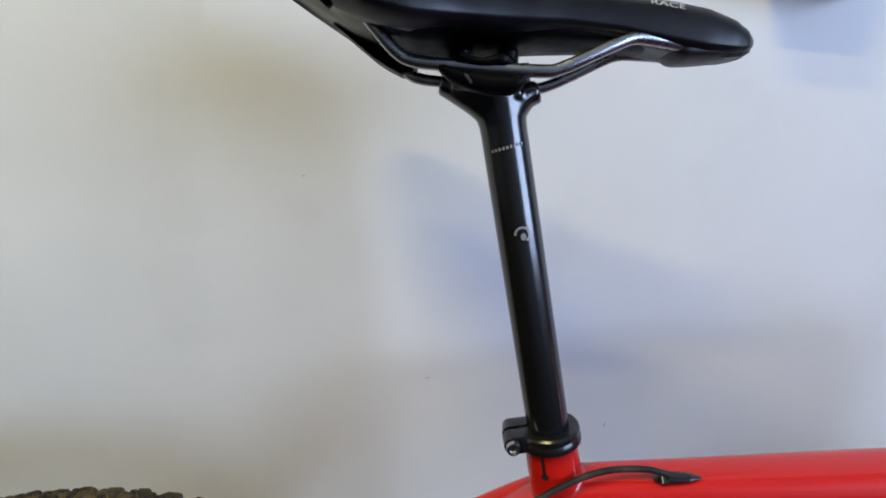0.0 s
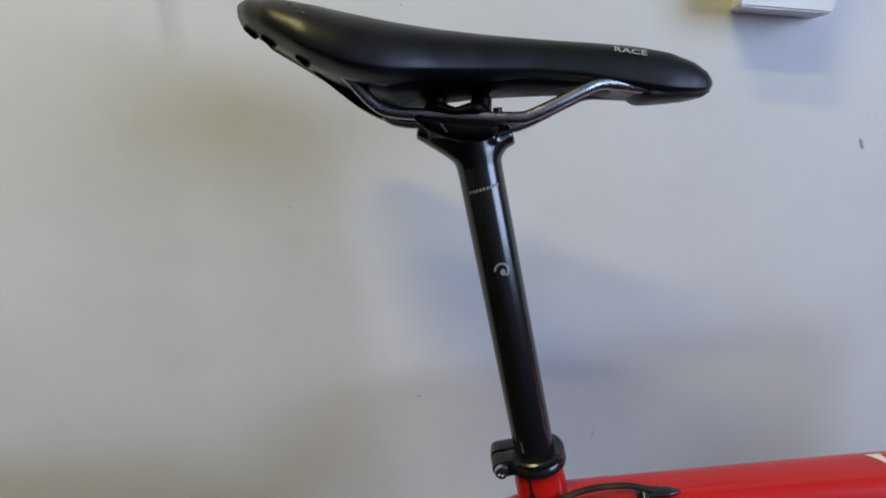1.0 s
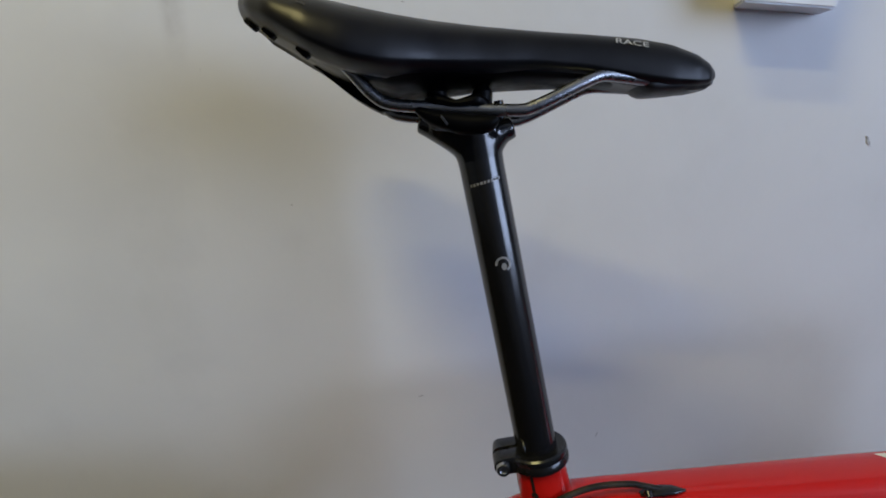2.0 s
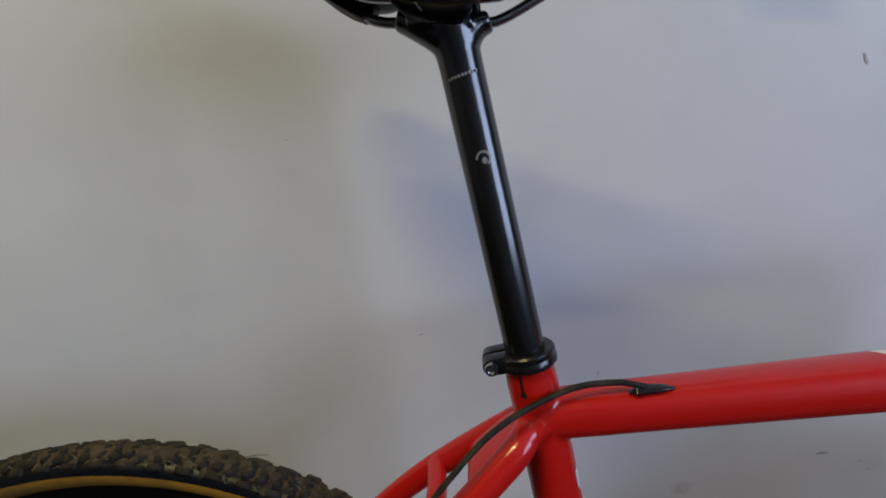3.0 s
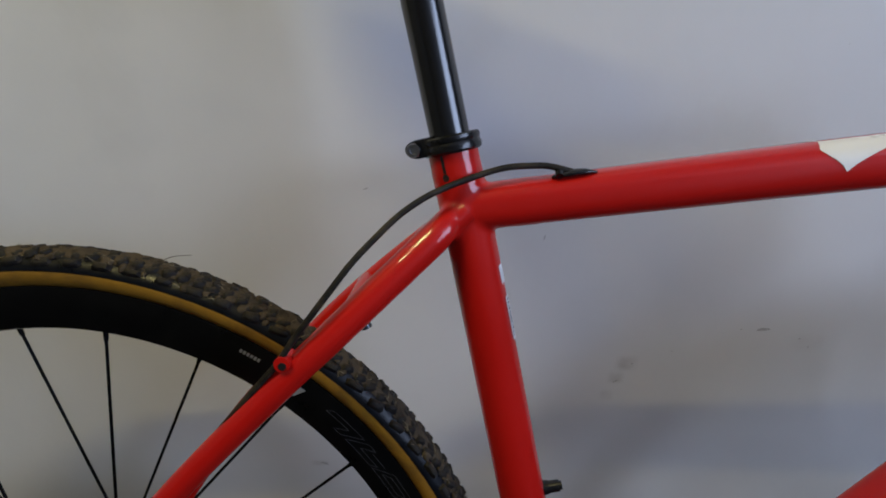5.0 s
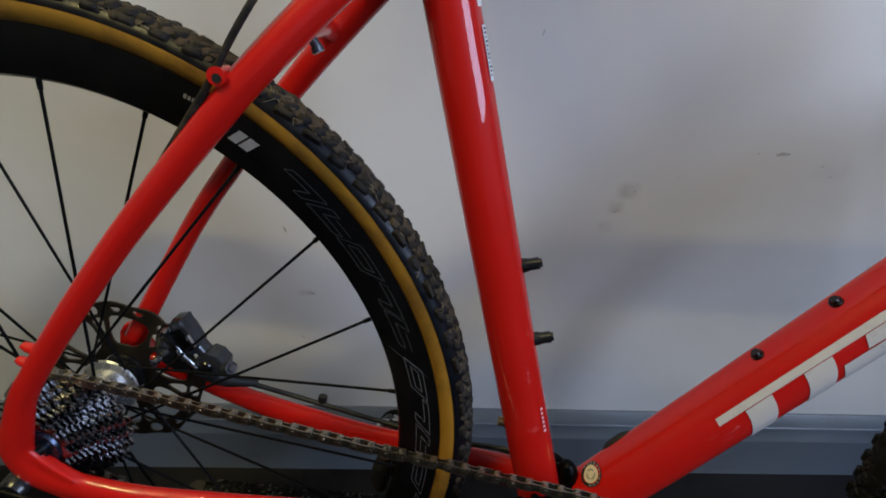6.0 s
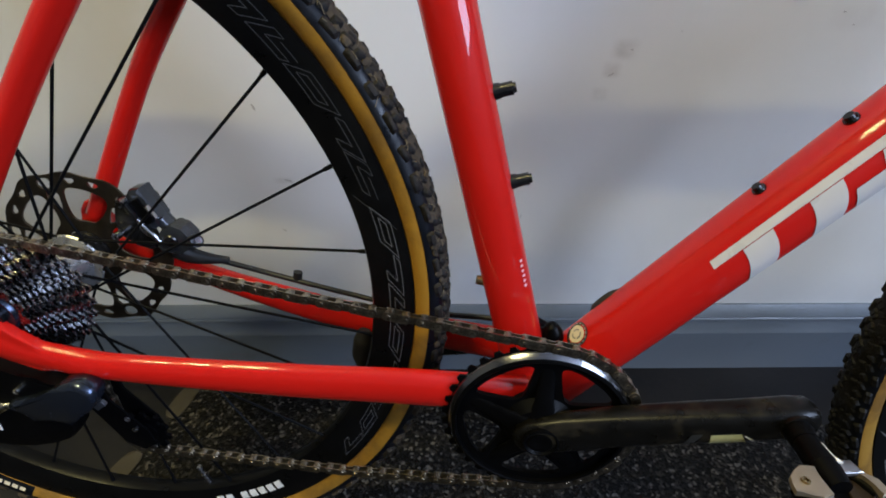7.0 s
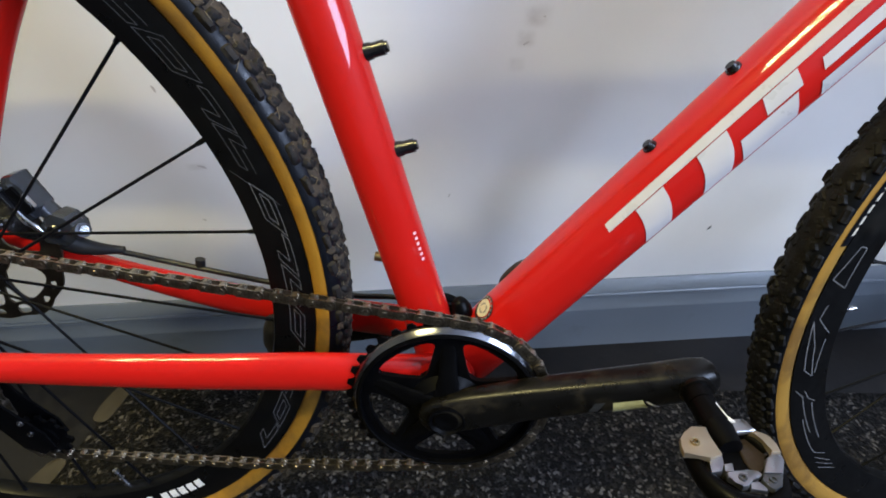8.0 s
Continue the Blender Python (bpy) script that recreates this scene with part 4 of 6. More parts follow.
    # outline print on the near face of the rim, mark by mark
    def rim_at_angle(a, r):
        y = float(np.interp(r, [R_IN + 0.002, 0.296, 0.309, R_RIM], [0.0075, 0.0112, 0.0120, 0.0115])) + 0.0003
        return Vector((math.cos(radians(a)) * r, -y, math.sin(radians(a)) * r))

    def outline(bm, spots, w=0.00045 if rear else 0.0007, closed=True):
        """A thin stroke through spots of (degrees, radius)."""
        spots = [(a * 0.0053, r) for a, r in spots]
        k = len(spots)
        for i in range(k if closed else k - 1):
            (x0, r0), (x1, r1) = spots[i], spots[(i + 1) % k]
            l = math.hypot(x1 - x0, r1 - r0)
            if l < 1e-6:
                continue
            nx, nr = -(r1 - r0) / l * w / 2, (x1 - x0) / l * w / 2
            n = max(1, int(l / 0.004))
            for q in range(n):
                f0, f1 = q / n, (q + 1) / n
                pts = [(x0 + (x1 - x0) * f + s * nx, r0 + (r1 - r0) * f + s * nr) for f, s in ((f0, 1), (f1, 1), (f1, -1), (f0, -1))]
                bm.faces.new([bm.verts.new(rim_at_angle(x / 0.0053, r)) for x, r in pts])

    # slanted outline marks in two rows along the rim, with a slash between the rows
    def lean(spots):
        return [(a - 250 * (r - 0.2965), r) for a, r in spots]

    if rear:
        start = 19.9
        for k in range(-8, 5):
            bm = bmesh.new()
            a0, l = start + 6.5 * k - (1.5 if k < 0 else 0.0), (6.0, 5.7, 5.9, 5.5)[k % 4]
            r0, r1, w, e = 0.2965, 0.3080, 0.0040, 1.5
            if k % 3 == 0:
                outline(bm, lean([(a0, r0), (a0 + l, r0), (a0 + l, r1), (a0 + l - e, r1), (a0 + l - e, r0 + w), (a0, r0 + w)]))
                outline(bm, lean([(a0 + 0.4, r1 - 0.003), (a0 + l - 2.2, r1 - 0.003)]), closed=False)
            elif k % 3 == 1:
                outline(bm, lean([(a0, r0), (a0 + e, r0), (a0 + e, r1 - w), (a0 + l, r1 - w), (a0 + l, r1), (a0, r1)]))
            else:
                outline(bm, lean([(a0, r0), (a0 + l, r0), (a0 + l, r1), (a0, r1)]))
                outline(bm, lean([(a0 + 0.9, r0 + 0.0035), (a0 + l - 0.9, r0 + 0.0035), (a0 + l - 0.9, r1 - 0.0035), (a0 + 0.9, r1 - 0.0035)]))
            # marks higher up are darker: their dimmer light is put into the colour
            part("rim_print", bm, SLATE_PRINT if k < 0 else DIM_LIT_PRINT, wheel)
        bm = bmesh.new()
        outline(bm, [(start - 0.3, 0.2869), (start - 6.5, 0.3115)], closed=False)
        part("rim_print", bm, DIM_LIT_PRINT, wheel)
    if not rear:
        # large slanted outline marks
        for closed, spots in ((True, ((171.6, 0.3050), (176.8, 0.3130), (178.3, 0.2990), (171.8, 0.2995))), (False, ((181.1, 0.3064), (183.5, 0.3084), (186.7, 0.2944))),
                              (True, ((183.9, 0.3123), (193.7, 0.3075), (195.5, 0.2994), (188.8, 0.3037))), (False, ((187.8, 0.2956), (194.9, 0.2975))),
                              (False, ((198.0, 0.3125), (199.9, 0.3058), (210.4, 0.3018))), (False, ((198.7, 0.3041), (200.8, 0.3006), (202.3, 0.2940))),
                              (False, ((202.3, 0.2970), (213.4, 0.2952))), (False, ((205.9, 0.3062), (214.5, 0.3056), (216.8, 0.3045), (219.0, 0.2962))),
                              (False, ((218.5, 0.3060), (222.0, 0.2960))), (False, ((220.2, 0.3075), (223.6, 0.2965))), (False, ((221.9, 0.3090), (225.2, 0.2970)))):
            bm = bmesh.new()
            outline(bm, spots, 0.0010, closed)
            part("rim_print", bm, SLATE_PRINT, wheel, "slanted grey outline print")
    if rear:
        for k, (a0, a1) in enumerate(((54.6, 56.0), (56.3, 57.6))):
            bm = bmesh.new()
            for r0, r1 in ((0.2965, 0.3015), (0.3015, 0.3065)):
                bm.faces.new([bm.verts.new(rim_at_angle(q + (r - 0.30) * -90, r) + Vector((0, -0.0004, 0))) for q, r in ((a0, r0), (a1, r0), (a1, r1), (a0, r1))])
            part("rim_sticker", bm, GREY_PRINT, wheel, "small pale sticker on the rim")
    if rear:
        bm = bmesh.new()
        for q in range(6):
            a0 = 61.6 + 0.55 * q
            bm.faces.new([bm.verts.new(rim_at_angle(w, r) + Vector((0, -0.0003, 0))) for w, r in ((a0, 0.3050), (a0 + 0.38, 0.3050), (a0 + 0.38, 0.3080), (a0, 0.3080))])
        part("rim_print", bm, GREY_PRINT, wheel, "tiny grey print on the rim")
    # the maker's name low on the rim, as bars
    for k in range(7):
        bm = bmesh.new()
        a = (289.0 if rear else 141.0) + k * (2.3 if rear else 1.9) + (1.5 if k > 1 else 0)
        lo, hi = (0.2915, 0.3005) if rear else (0.3035, 0.3110)
        for r0, r1 in ((lo, (lo + hi) / 2), ((lo + hi) / 2, hi)):
            bm.faces.new([bm.verts.new(rim_at_angle(q, r) + Vector((0, -0.0004, 0))) for q, r in ((a, r0), (a + (1.7 if rear else 1.3), r0), (a + (1.7 if rear else 1.3), r1), (a, r1))])
        part("white_print", bm, WHITE_PRINT, wheel, "white printed bar")
    # valve
    a = radians(-72.6 if rear else -175.5)
    bm = bmesh.new()
    u = Vector((math.cos(a), 0, math.sin(a)))
    tip = 0.254 if rear else 0.266
    rod(bm, u * 0.282, u * (tip + 0.012), 0.0030 if rear else 0.0024, 12)
    rod(bm, u * (tip + 0.012), u * (tip + 0.002), 0.0019, 12)
    rod(bm, u * (tip + 0.005), u * tip, 0.0026 if rear else 0.0021, 12)
    part("valve", bm, STEEL if rear else COG, wheel, "bright metal valve" if rear else "dull metal valve")
    # maker's panel on the sidewall: a dark patch with pale bars
    mid = -121.0 if rear else 163.5

    def wall_at(deg, b, lift=0.0004):
        r, yy = tyre_profile(-b, -b, 1, lift)[0]
        return Vector((math.cos(radians(deg)) * r, yy, math.sin(radians(deg)) * r))

    bm = bmesh.new()
    nn = 14
    for k in range(nn):
        a0, a1 = mid - 8 + 16 * k / nn, mid - 8 + 16 * (k + 1) / nn
        for b0, b1 in ((92, 102), (102, 112), (112, 122), (122, 134)):
            bm.faces.new([bm.verts.new(wall_at(q, p)) for q, p in ((a0, b0), (a1, b0), (a1, b1), (a0, b1))])
    part("sidewall_panel", bm, RUBBER, wheel, "dark panel on the tyre sidewall")
    bm = bmesh.new()
    for k in range(9):
        a0 = mid - 7 + k * 1.55
        bm.faces.new([bm.verts.new(wall_at(q, p, 0.0008)) for q, p in ((a0, 104), (a0 + 1.1, 104), (a0 + 1.1, 119), (a0, 119))])
    part("panel_print", bm, CREAM_PRINT, wheel)
    return wheel


rear_wheel = build_wheel("rear_wheel", AXLE_R, True)
front_wheel = build_wheel("front_wheel", AXLE_F, False, STEER)


# cassette and rotor
def sprocket(teeth, y, thick=0.0016, r_hole=0.017):
    bm = bmesh.new()
    r = teeth * 0.0127 / (2 * math.pi)
    n = teeth * 4
    ring_o, ring_i = [], []
    outs = [r - 0.0022, r - 0.0022, r + 0.0026, r + 0.0026]
    for i in range(n):
        a = 2 * math.pi * (i + 0.3 * (i % 2)) / n
        o = outs[i % 4]
        ring_o.append([bm.verts.new((o * math.cos(a), yy, o * math.sin(a))) for yy in (y - thick / 2, y + thick / 2)])
        q = max(r_hole, r - 0.012)
        ring_i.append([bm.verts.new((q * math.cos(a), yy, q * math.sin(a))) for yy in (y - thick / 2, y + thick / 2)])
    for i in range(n):
        j = (i + 1) % n
        bm.faces.new((ring_o[i][0], ring_o[j][0], ring_o[j][1], ring_o[i][1]))
        bm.faces.new((ring_i[i][0], ring_i[j][0], ring_i[j][1], ring_i[i][1]))
        for k in (0, 1):
            bm.faces.new((ring_o[i][k], ring_o[j][k], ring_i[j][k], ring_i[i][k]))
    return bm


cassette = tagged(empty("cassette", bike, Matrix.Translation(AXLE_R)), "eleven-speed steel cassette")
for i, teeth in enumerate((26, 25, 23, 21, 19, 17, 15, 14, 13, 12, 11)):
    part("sprocket", sprocket(teeth, -0.0275 - 0.0030 * i), COG, cassette)
bm = bmesh.new()
lathe(bm, [(0.0, -0.020), (0.0172, -0.020), (0.0172, -0.0575), (0.0150, -0.0605), (0.009, -0.0605), (0.009, -0.058), (0.0, -0.058)], 36, closed=False)
part("lock_ring", bm, SATIN, cassette)

rotor = tagged(empty("brake_rotor", bike, Matrix.Translation(AXLE_R)), "vented steel disc brake rotor")
yr = 0.0425
edge = [polar(0.0785 + 0.0012 * math.cos(radians(6 * d)) + 0.0014 * math.cos(radians(12 * d)), d) for d in np.linspace(0, 360, 144, endpoint=False)]
gaps = [circle(0, 0, 0.0215, 40)[::-1]]
for i in range(6):
    c = 78 + 60 * i
    gaps.append(rounded([polar(0.0325, c + 20), polar(0.0325, c), polar(0.0330, c - 15), polar(0.0480, c - 23), polar(0.0650, c - 21), polar(0.0652, c - 2), polar(0.0650, c + 16), polar(0.0500, c + 20.5)], 2))
    gaps.append(rounded([polar(0.0620, c + 21.5), polar(0.0440, c + 26), polar(0.0440, c + 31), polar(0.0630, c + 35.5)], 1))
    for d, r in ((-8, 0.0700), (9, 0.0690)):
        gaps.append(rounded([polar(r + 0.0048, c + d - 5.5), polar(r + 0.0044, c + d + 5.5), polar(r - 0.0030, c + d + 0.5)], 1))
    gaps.append(rounded([polar(0.0750, c + 24), polar(0.0650, c + 24), polar(0.0655, c + 35), polar(0.0750, c + 35)], 2))
part("brake_disc", holed(bmesh.new(), edge, gaps, yr - 0.0010, yr + 0.0010), ROTOR, rotor)
bm = bmesh.new()
lathe(bm, [(0.0, 0.036), (0.016, 0.036), (0.0205, 0.0385), (0.0212, 0.0455), (0.015, 0.0465), (0.0, 0.0465)], 36, closed=False)
part("rotor_lock_ring", bm, BLACK_GLOSS, rotor)

# ---- drive train ----
RING_Y, RING_R = -0.0475, 38 * 0.0127 / (2 * math.pi)
crankset = tagged(empty("crankset", bike, Matrix.Translation(BB)), "black single-ring crankset with carbon arm")
bm = bmesh.new()
n = 38 * 4
outs = [RING_R - 0.0028, RING_R - 0.0028, RING_R + 0.0012, RING_R + 0.0012]
ro, ri = [], []
for i in range(n):
    a = 2 * math.pi * (i + 0.3 * (i % 2)) / n
    ro.append([bm.verts.new((outs[i % 4] * math.cos(a), RING_Y + y, outs[i % 4] * math.sin(a))) for y in (-0.001, 0.001)])
    ri.append([bm.verts.new((0.070 * math.cos(a), RING_Y + y, 0.070 * math.sin(a))) for y in (-0.001, 0.001)])
for i in range(n):
    j = (i + 1) % n
    bm.faces.new((ro[i][0], ro[j][0], ro[j][1], ro[i][1]))
    bm.faces.new((ri[i][0], ri[j][0], ri[j][1], ri[i][1]))
    for k in (0, 1):
        bm.faces.new((ro[i][k], ro[j][k], ri[j][k], ri[i][k]))
part("chainring_teeth", bm, SPIDER, crankset, "black toothed chainring")
bm = bmesh.new()
lathe(bm, [(0.0698, RING_Y - 0.0012), (0.0698, RING_Y - 0.0058), (0.0706, RING_Y - 0.0050), (0.0726, RING_Y - 0.0026), (0.0738, RING_Y - 0.0008), (0.0738, RING_Y + 0.0012), (0.0698, RING_Y + 0.0012)], 140)
part("chainring_band", bm, CHAMFER, crankset, "polished black chamfered ring band", 60)
bm = bmesh.new()
lathe(bm, [(0.0660, RING_Y - 0.0012), (0.0662, RING_Y - 0.0064), (0.0670, RING_Y - 0.0070), (0.0697, RING_Y - 0.0060), (0.0697, RING_Y + 0.0012), (0.0660, RING_Y + 0.0012)], 140)
part("chainring_lip", bm, SPIDER, crankset)
gaps = []
for i in range(5):
    c = 17.3 + 36 + 72 * i
    gaps.append(rounded([polar(0.0605, c - 27), polar(0.0612, c - 13), polar(0.0612, c + 13), polar(0.0605, c + 27), polar(0.0490, c + 23), polar(0.0330, c + 9), polar(0.0310, c), polar(0.0330, c - 9), polar(0.0490, c - 23)], 2))
part("spider", holed(bmesh.new(), circle(0, 0, 0.0668, 90), gaps, RING_Y - 0.0028, RING_Y + 0.0008), SPIDER, crankset, "black five-arm spider")
for i in range(5):
    t = radians(17.3 + 72 * i)
    pts = [Vector((r * math.cos(t), y, r * math.sin(t))) for r, y in ((0.012, RING_Y - 0.0100), (0.030, RING_Y - 0.0065), (0.046, RING_Y - 0.0030), (0.060, RING_Y - 0.0015))]
    part("spider_arm", sweep(bmesh.new(), pts, [0.0110, 0.0072, 0.0060, 0.0050], [0.003, 0.0025, 0.0018, 0.0010], n=16, power=0.75), SPIDER, crankset)
part("spider_boss", lathe(bmesh.new(), [(0.0, RING_Y - 0.011), (0.022, RING_Y - 0.010), (0.029, RING_Y - 0.003), (0.029, RING_Y + 0.006), (0.0, RING_Y + 0.007)], 40, closed=False), SPIDER, crankset)

CR = radians(17.3)


def crank_at(d, y, up=0.0):
    return Vector((d * math.cos(CR) - up * math.sin(CR), y, d * math.sin(CR) + up * math.cos(CR)))


bm = bmesh.new()
sweep(bm, [crank_at(d, y, -0.002 * max(d, 0)) for d, y in ((-0.020, -0.0600), (-0.016, -0.0605), (-0.006, -0.061), (0.02, -0.0605), (0.06, -0.0615), (0.11, -0.0650), (0.150, -0.0685), (0.172, -0.0700), (0.184, -0.0700), (0.189, -0.0700))],
      [0.006, 0.0120, 0.0165, 0.0174, 0.0160, 0.0146, 0.0138, 0.0140, 0.0118, 0.0070], [0.004, 0.0062, 0.0075, 0.0090, 0.0105, 0.0115, 0.0117, 0.0115, 0.0104, 0.0070], n=32, power=0.66)
part("crank_arm", bm, CARBON, crankset, "worn black carbon crank arm")
bm = bmesh.new()
lathe(bm, [(0.0085, -0.0660), (0.0125, -0.0700), (0.0138, -0.0696), (0.0142, -0.0660), (0.0142, -0.0600), (0.0085, -0.0600)], 36)
part("axle_rim", bm, SPIDER, crankset)
bm = bmesh.new()
lathe(bm, [(0.0, -0.0690), (0.0050, -0.0690), (0.0060, -0.0694), (0.0088, -0.0694), (0.0090, -0.0600), (0.0, -0.0600)], 24, closed=False)
part("axle_bolt", bm, SPIDER, crankset)


def arm_skin(d, up, lift=0.0005):
    """A point of the near face of the arm."""
    y = float(np.interp(d, [0.02, 0.06, 0.11, 0.150, 0.172], [-0.0615, -0.064, -0.069, -0.073, -0.0745]))
    tall = float(np.interp(d, [0.02, 0.06, 0.11, 0.150, 0.172], [0.0172, 0.0155, 0.0140, 0.0132, 0.0132]))
    wide = float(np.interp(d, [0.02, 0.06, 0.11, 0.150, 0.172], [0.0080, 0.0080, 0.0075, 0.0072, 0.0070]))
    s = min(abs(up) / tall, 0.995) ** (1 / 0.66)
    return crank_at(d, y - wide * math.sqrt(1 - s * s) ** 0.66 - lift, up)


def arm_patch(name, mat, low, high, d_low, d_high, label=""):
    bm = bmesh.new()
    grid = [[bm.verts.new(arm_skin(a[0] + (a[1] - a[0]) * k / 4, up)) for k in range(5)] for up, a in zip(np.linspace(low, high, 5), [(d_low[0] + (d_high[0] - d_low[0]) * f, d_low[1] + (d_high[1] - d_low[1]) * f) for f in np.linspace(0, 1, 5)])]
    for a, b in zip(grid, grid[1:]):
        for k in range(4):
            bm.faces.new((a[k], a[k + 1], b[k + 1], b[k]))
    part(name, bm, mat, crankset, label)


arm_patch("arm_label", LIME_PRINT, -0.0112, -0.0012, (0.1175, 0.1410), (0.1190, 0.1380), "pale yellow printed label")
arm_patch("arm_label_edge", WHITE_PRINT, -0.0112, -0.0030, (0.1460, 0.1485), (0.1395, 0.1408))
arm_patch("arm_print", GREY_ALLOY, -0.0125, 0.0, (0.098, 0.105), (0.107, 0.114))
# the far arm points the other way
bm = bmesh.new()
sweep(bm, [crank_at(-d, -y) for d, y in ((-0.016, -0.058), (0.02, -0.0615), (0.06, -0.066), (0.172, -0.080), (0.186, -0.080))], [0.006, 0.016, 0.0135, 0.012, 0.005], [0.004, 0.007, 0.007, 0.0065, 0.003], n=24, power=0.7)
part("crank_arm", bm, CARBON, crankset, "black carbon crank arm")


def plate(bm, outline, z0, z1, bevel=0.0006):
    lo = [bm.verts.new((x, y, z0)) for x, y in outline]
    hi = [bm.verts.new((x, y, z1)) for x, y in outline]
    f = bm.faces.new(hi)
    bm.faces.new(lo[::-1])
    k = len(outline)
    for q in range(k):
        bm.faces.new((lo[q], lo[(q + 1) % k], hi[(q + 1) % k], hi[q]))
    if bevel:
        bmesh.ops.bevel(bm, geom=list(f.edges), offset=bevel, segments=2, affect="EDGES", profile=0.6)
    return bm


def build_pedal(m, label):
    """A clipless pedal along -y from its axle: black body with worn metal clip plates."""
    pedal = tagged(empty("pedal", bike, m), label)
    bm = bmesh.new()
    rod(bm, (-0.001, 0.004, 0), (-0.001, -0.012, 0), 0.0094, 22, 0.0086)
    rod(bm, (-0.001, -0.012, 0), (0.0, -0.030, 0), 0.0082, 22, 0.0090)
    rod(bm, (0.0, -0.030, 0), (0.0015, -0.046, 0), 0.0092, 22, 0.0070)
    part("spindle", bm, SPIDER, pedal)
    bm = bmesh.new()
    lathe(bm, [(0.0, 0.0005), (0.0112, 0.0005), (0.0112, -0.0025), (0.0, -0.0025)], 24, closed=False)
    part("washer", bm, CARBON, pedal)
    bm = plate(bmesh.new(), [(0.0008, -0.0185), (0.0028, -0.0180), (0.0052, -0.0285), (0.0080, -0.0325), (0.0030, -0.0320)], 0.0062, 0.0078, 0.0)
    part("spindle_print", bm, WHITE_PRINT, pedal, "white print on the spindle")
    bm = bmesh.new()
    sweep(bm, smooth_path([(-0.022, -0.046, -0.004), (-0.012, -0.034, -0.004), (0.004, -0.032, -0.004), (0.016, -0.032, -0.004), (0.023, -0.046, -0.004)]), [0.003, 0.005, 0.006, 0.005, 0.003], 0.0055, n=16, side=(0, 0, 1))
    sweep(bm, smooth_path([(-0.022, -0.048, -0.004), (-0.0195, -0.064, -0.004), (-0.012, -0.076, -0.004), (-0.001, -0.081, -0.004), (0.011, -0.079, -0.004), (0.019, -0.068, -0.004), (0.0235, -0.050, -0.004)]), [0.004, 0.005, 0.006, 0.007, 0.006, 0.005, 0.004], [0.005, 0.007, 0.008, 0.008, 0.008, 0.007, 0.005], n=16, side=(0, 0, 1))
    plate(bm, [(-0.012, -0.038), (0.018, -0.036), (0.024, -0.045), (0.022, -0.056), (0.013, -0.068), (-0.010, -0.068), (-0.013, -0.055)], -0.0075, -0.0036, 0.0)
    part("body", bm, SPIDER, pedal, "scuffed black pedal body")
    bm = plate(bmesh.new(), [(-0.0284, -0.0444), (-0.0239, -0.0394), (-0.0188, -0.0355), (-0.0099, -0.0355), (-0.0114, -0.0445), (-0.0105, -0.0507), (-0.0086, -0.0543), (-0.0165, -0.0580), (-0.0214, -0.0556), (-0.0300, -0.0552), (-0.0299, -0.0503)], 0.0026, 0.0060, 0.0009)
    part("clip_plate", bm, CREAM_METAL, pedal, "worn dull alloy clip plate")
    bm = bmesh.new()
    lathe(bm, [(0.0, -0.0002), (0.0013, -0.0002), (0.0015, 0.0010), (0.0026, 0.0010), (0.0028, -0.002), (0.0, -0.002)], 16, Matrix.Translation((-0.0213, -0.0472, 0.0062)) @ Matrix.Rotation(radians(90), 4, "X"), closed=False)
    part("screw", bm, BRASS, pedal)
    bm = plate(bmesh.new(), [(-0.0170, -0.0570), (-0.0109, -0.0529), (-0.0074, -0.0527), (-0.0089, -0.0590), (-0.0121, -0.0641), (-0.0190, -0.0655)], -0.0030, 0.0042, 0.0022)
    part("clip_lip", bm, ALLOY, pedal, "bright polished clip lip")
    bm = plate(bmesh.new(), [(-0.0094, -0.0591), (-0.0042, -0.0581), (-0.0055, -0.0635), (-0.0108, -0.0641)], -0.0030, 0.0036, 0.0010)
    part("clip_tooth", bm, ALLOY, pedal)
    bm = plate(bmesh.new(), [(0.0045, -0.0337), (0.0093, -0.0284), (0.0157, -0.0277), (0.0191, -0.0364), (0.0145, -0.0370), (0.0062, -0.0385), (0.0041, -0.0374)], 0.0022, 0.0052, 0.0009)
    part("clip_plate", bm, ALLOY, pedal, "worn bright alloy clip plate")
    bm = plate(bmesh.new(), [(0.0150, -0.0374), (0.0191, -0.0362), (0.0248, -0.0394), (0.0265, -0.0453), (0.0260, -0.0510), (0.0204, -0.0512), (0.0204, -0.0428), (0.0182, -0.0387)], 0.0014, 0.0050, 0.0010)
    part("clip_bow", bm, CREAM_METAL, pedal, "dull worn alloy clip bow")
    bm = plate(bmesh.new(), [(0.0160, -0.0544), (0.0204, -0.0516), (0.0260, -0.0513), (0.0255, -0.0558), (0.0204, -0.0642), (0.0098, -0.0642), (0.0128, -0.0599)], 0.0006, 0.0042, 0.0014)
    part("clip_cheek", bm, ALLOY, pedal, "worn bright alloy cheek plate")
    bm = plate(bmesh.new(), [(0.0100, -0.0376), (0.0150, -0.0360), (0.0210, -0.0370), (0.0230, -0.0424), (0.0225, -0.0480), (0.0165, -0.0560), (0.0130, -0.0590), (0.0082, -0.0585), (0.0072, -0.0509), (0.0082, -0.0443)], -0.0050, -0.0024, 0.0008)
    part("pedal_floor", bm, RUST, pedal, "rust-brown dirty pedal floor")
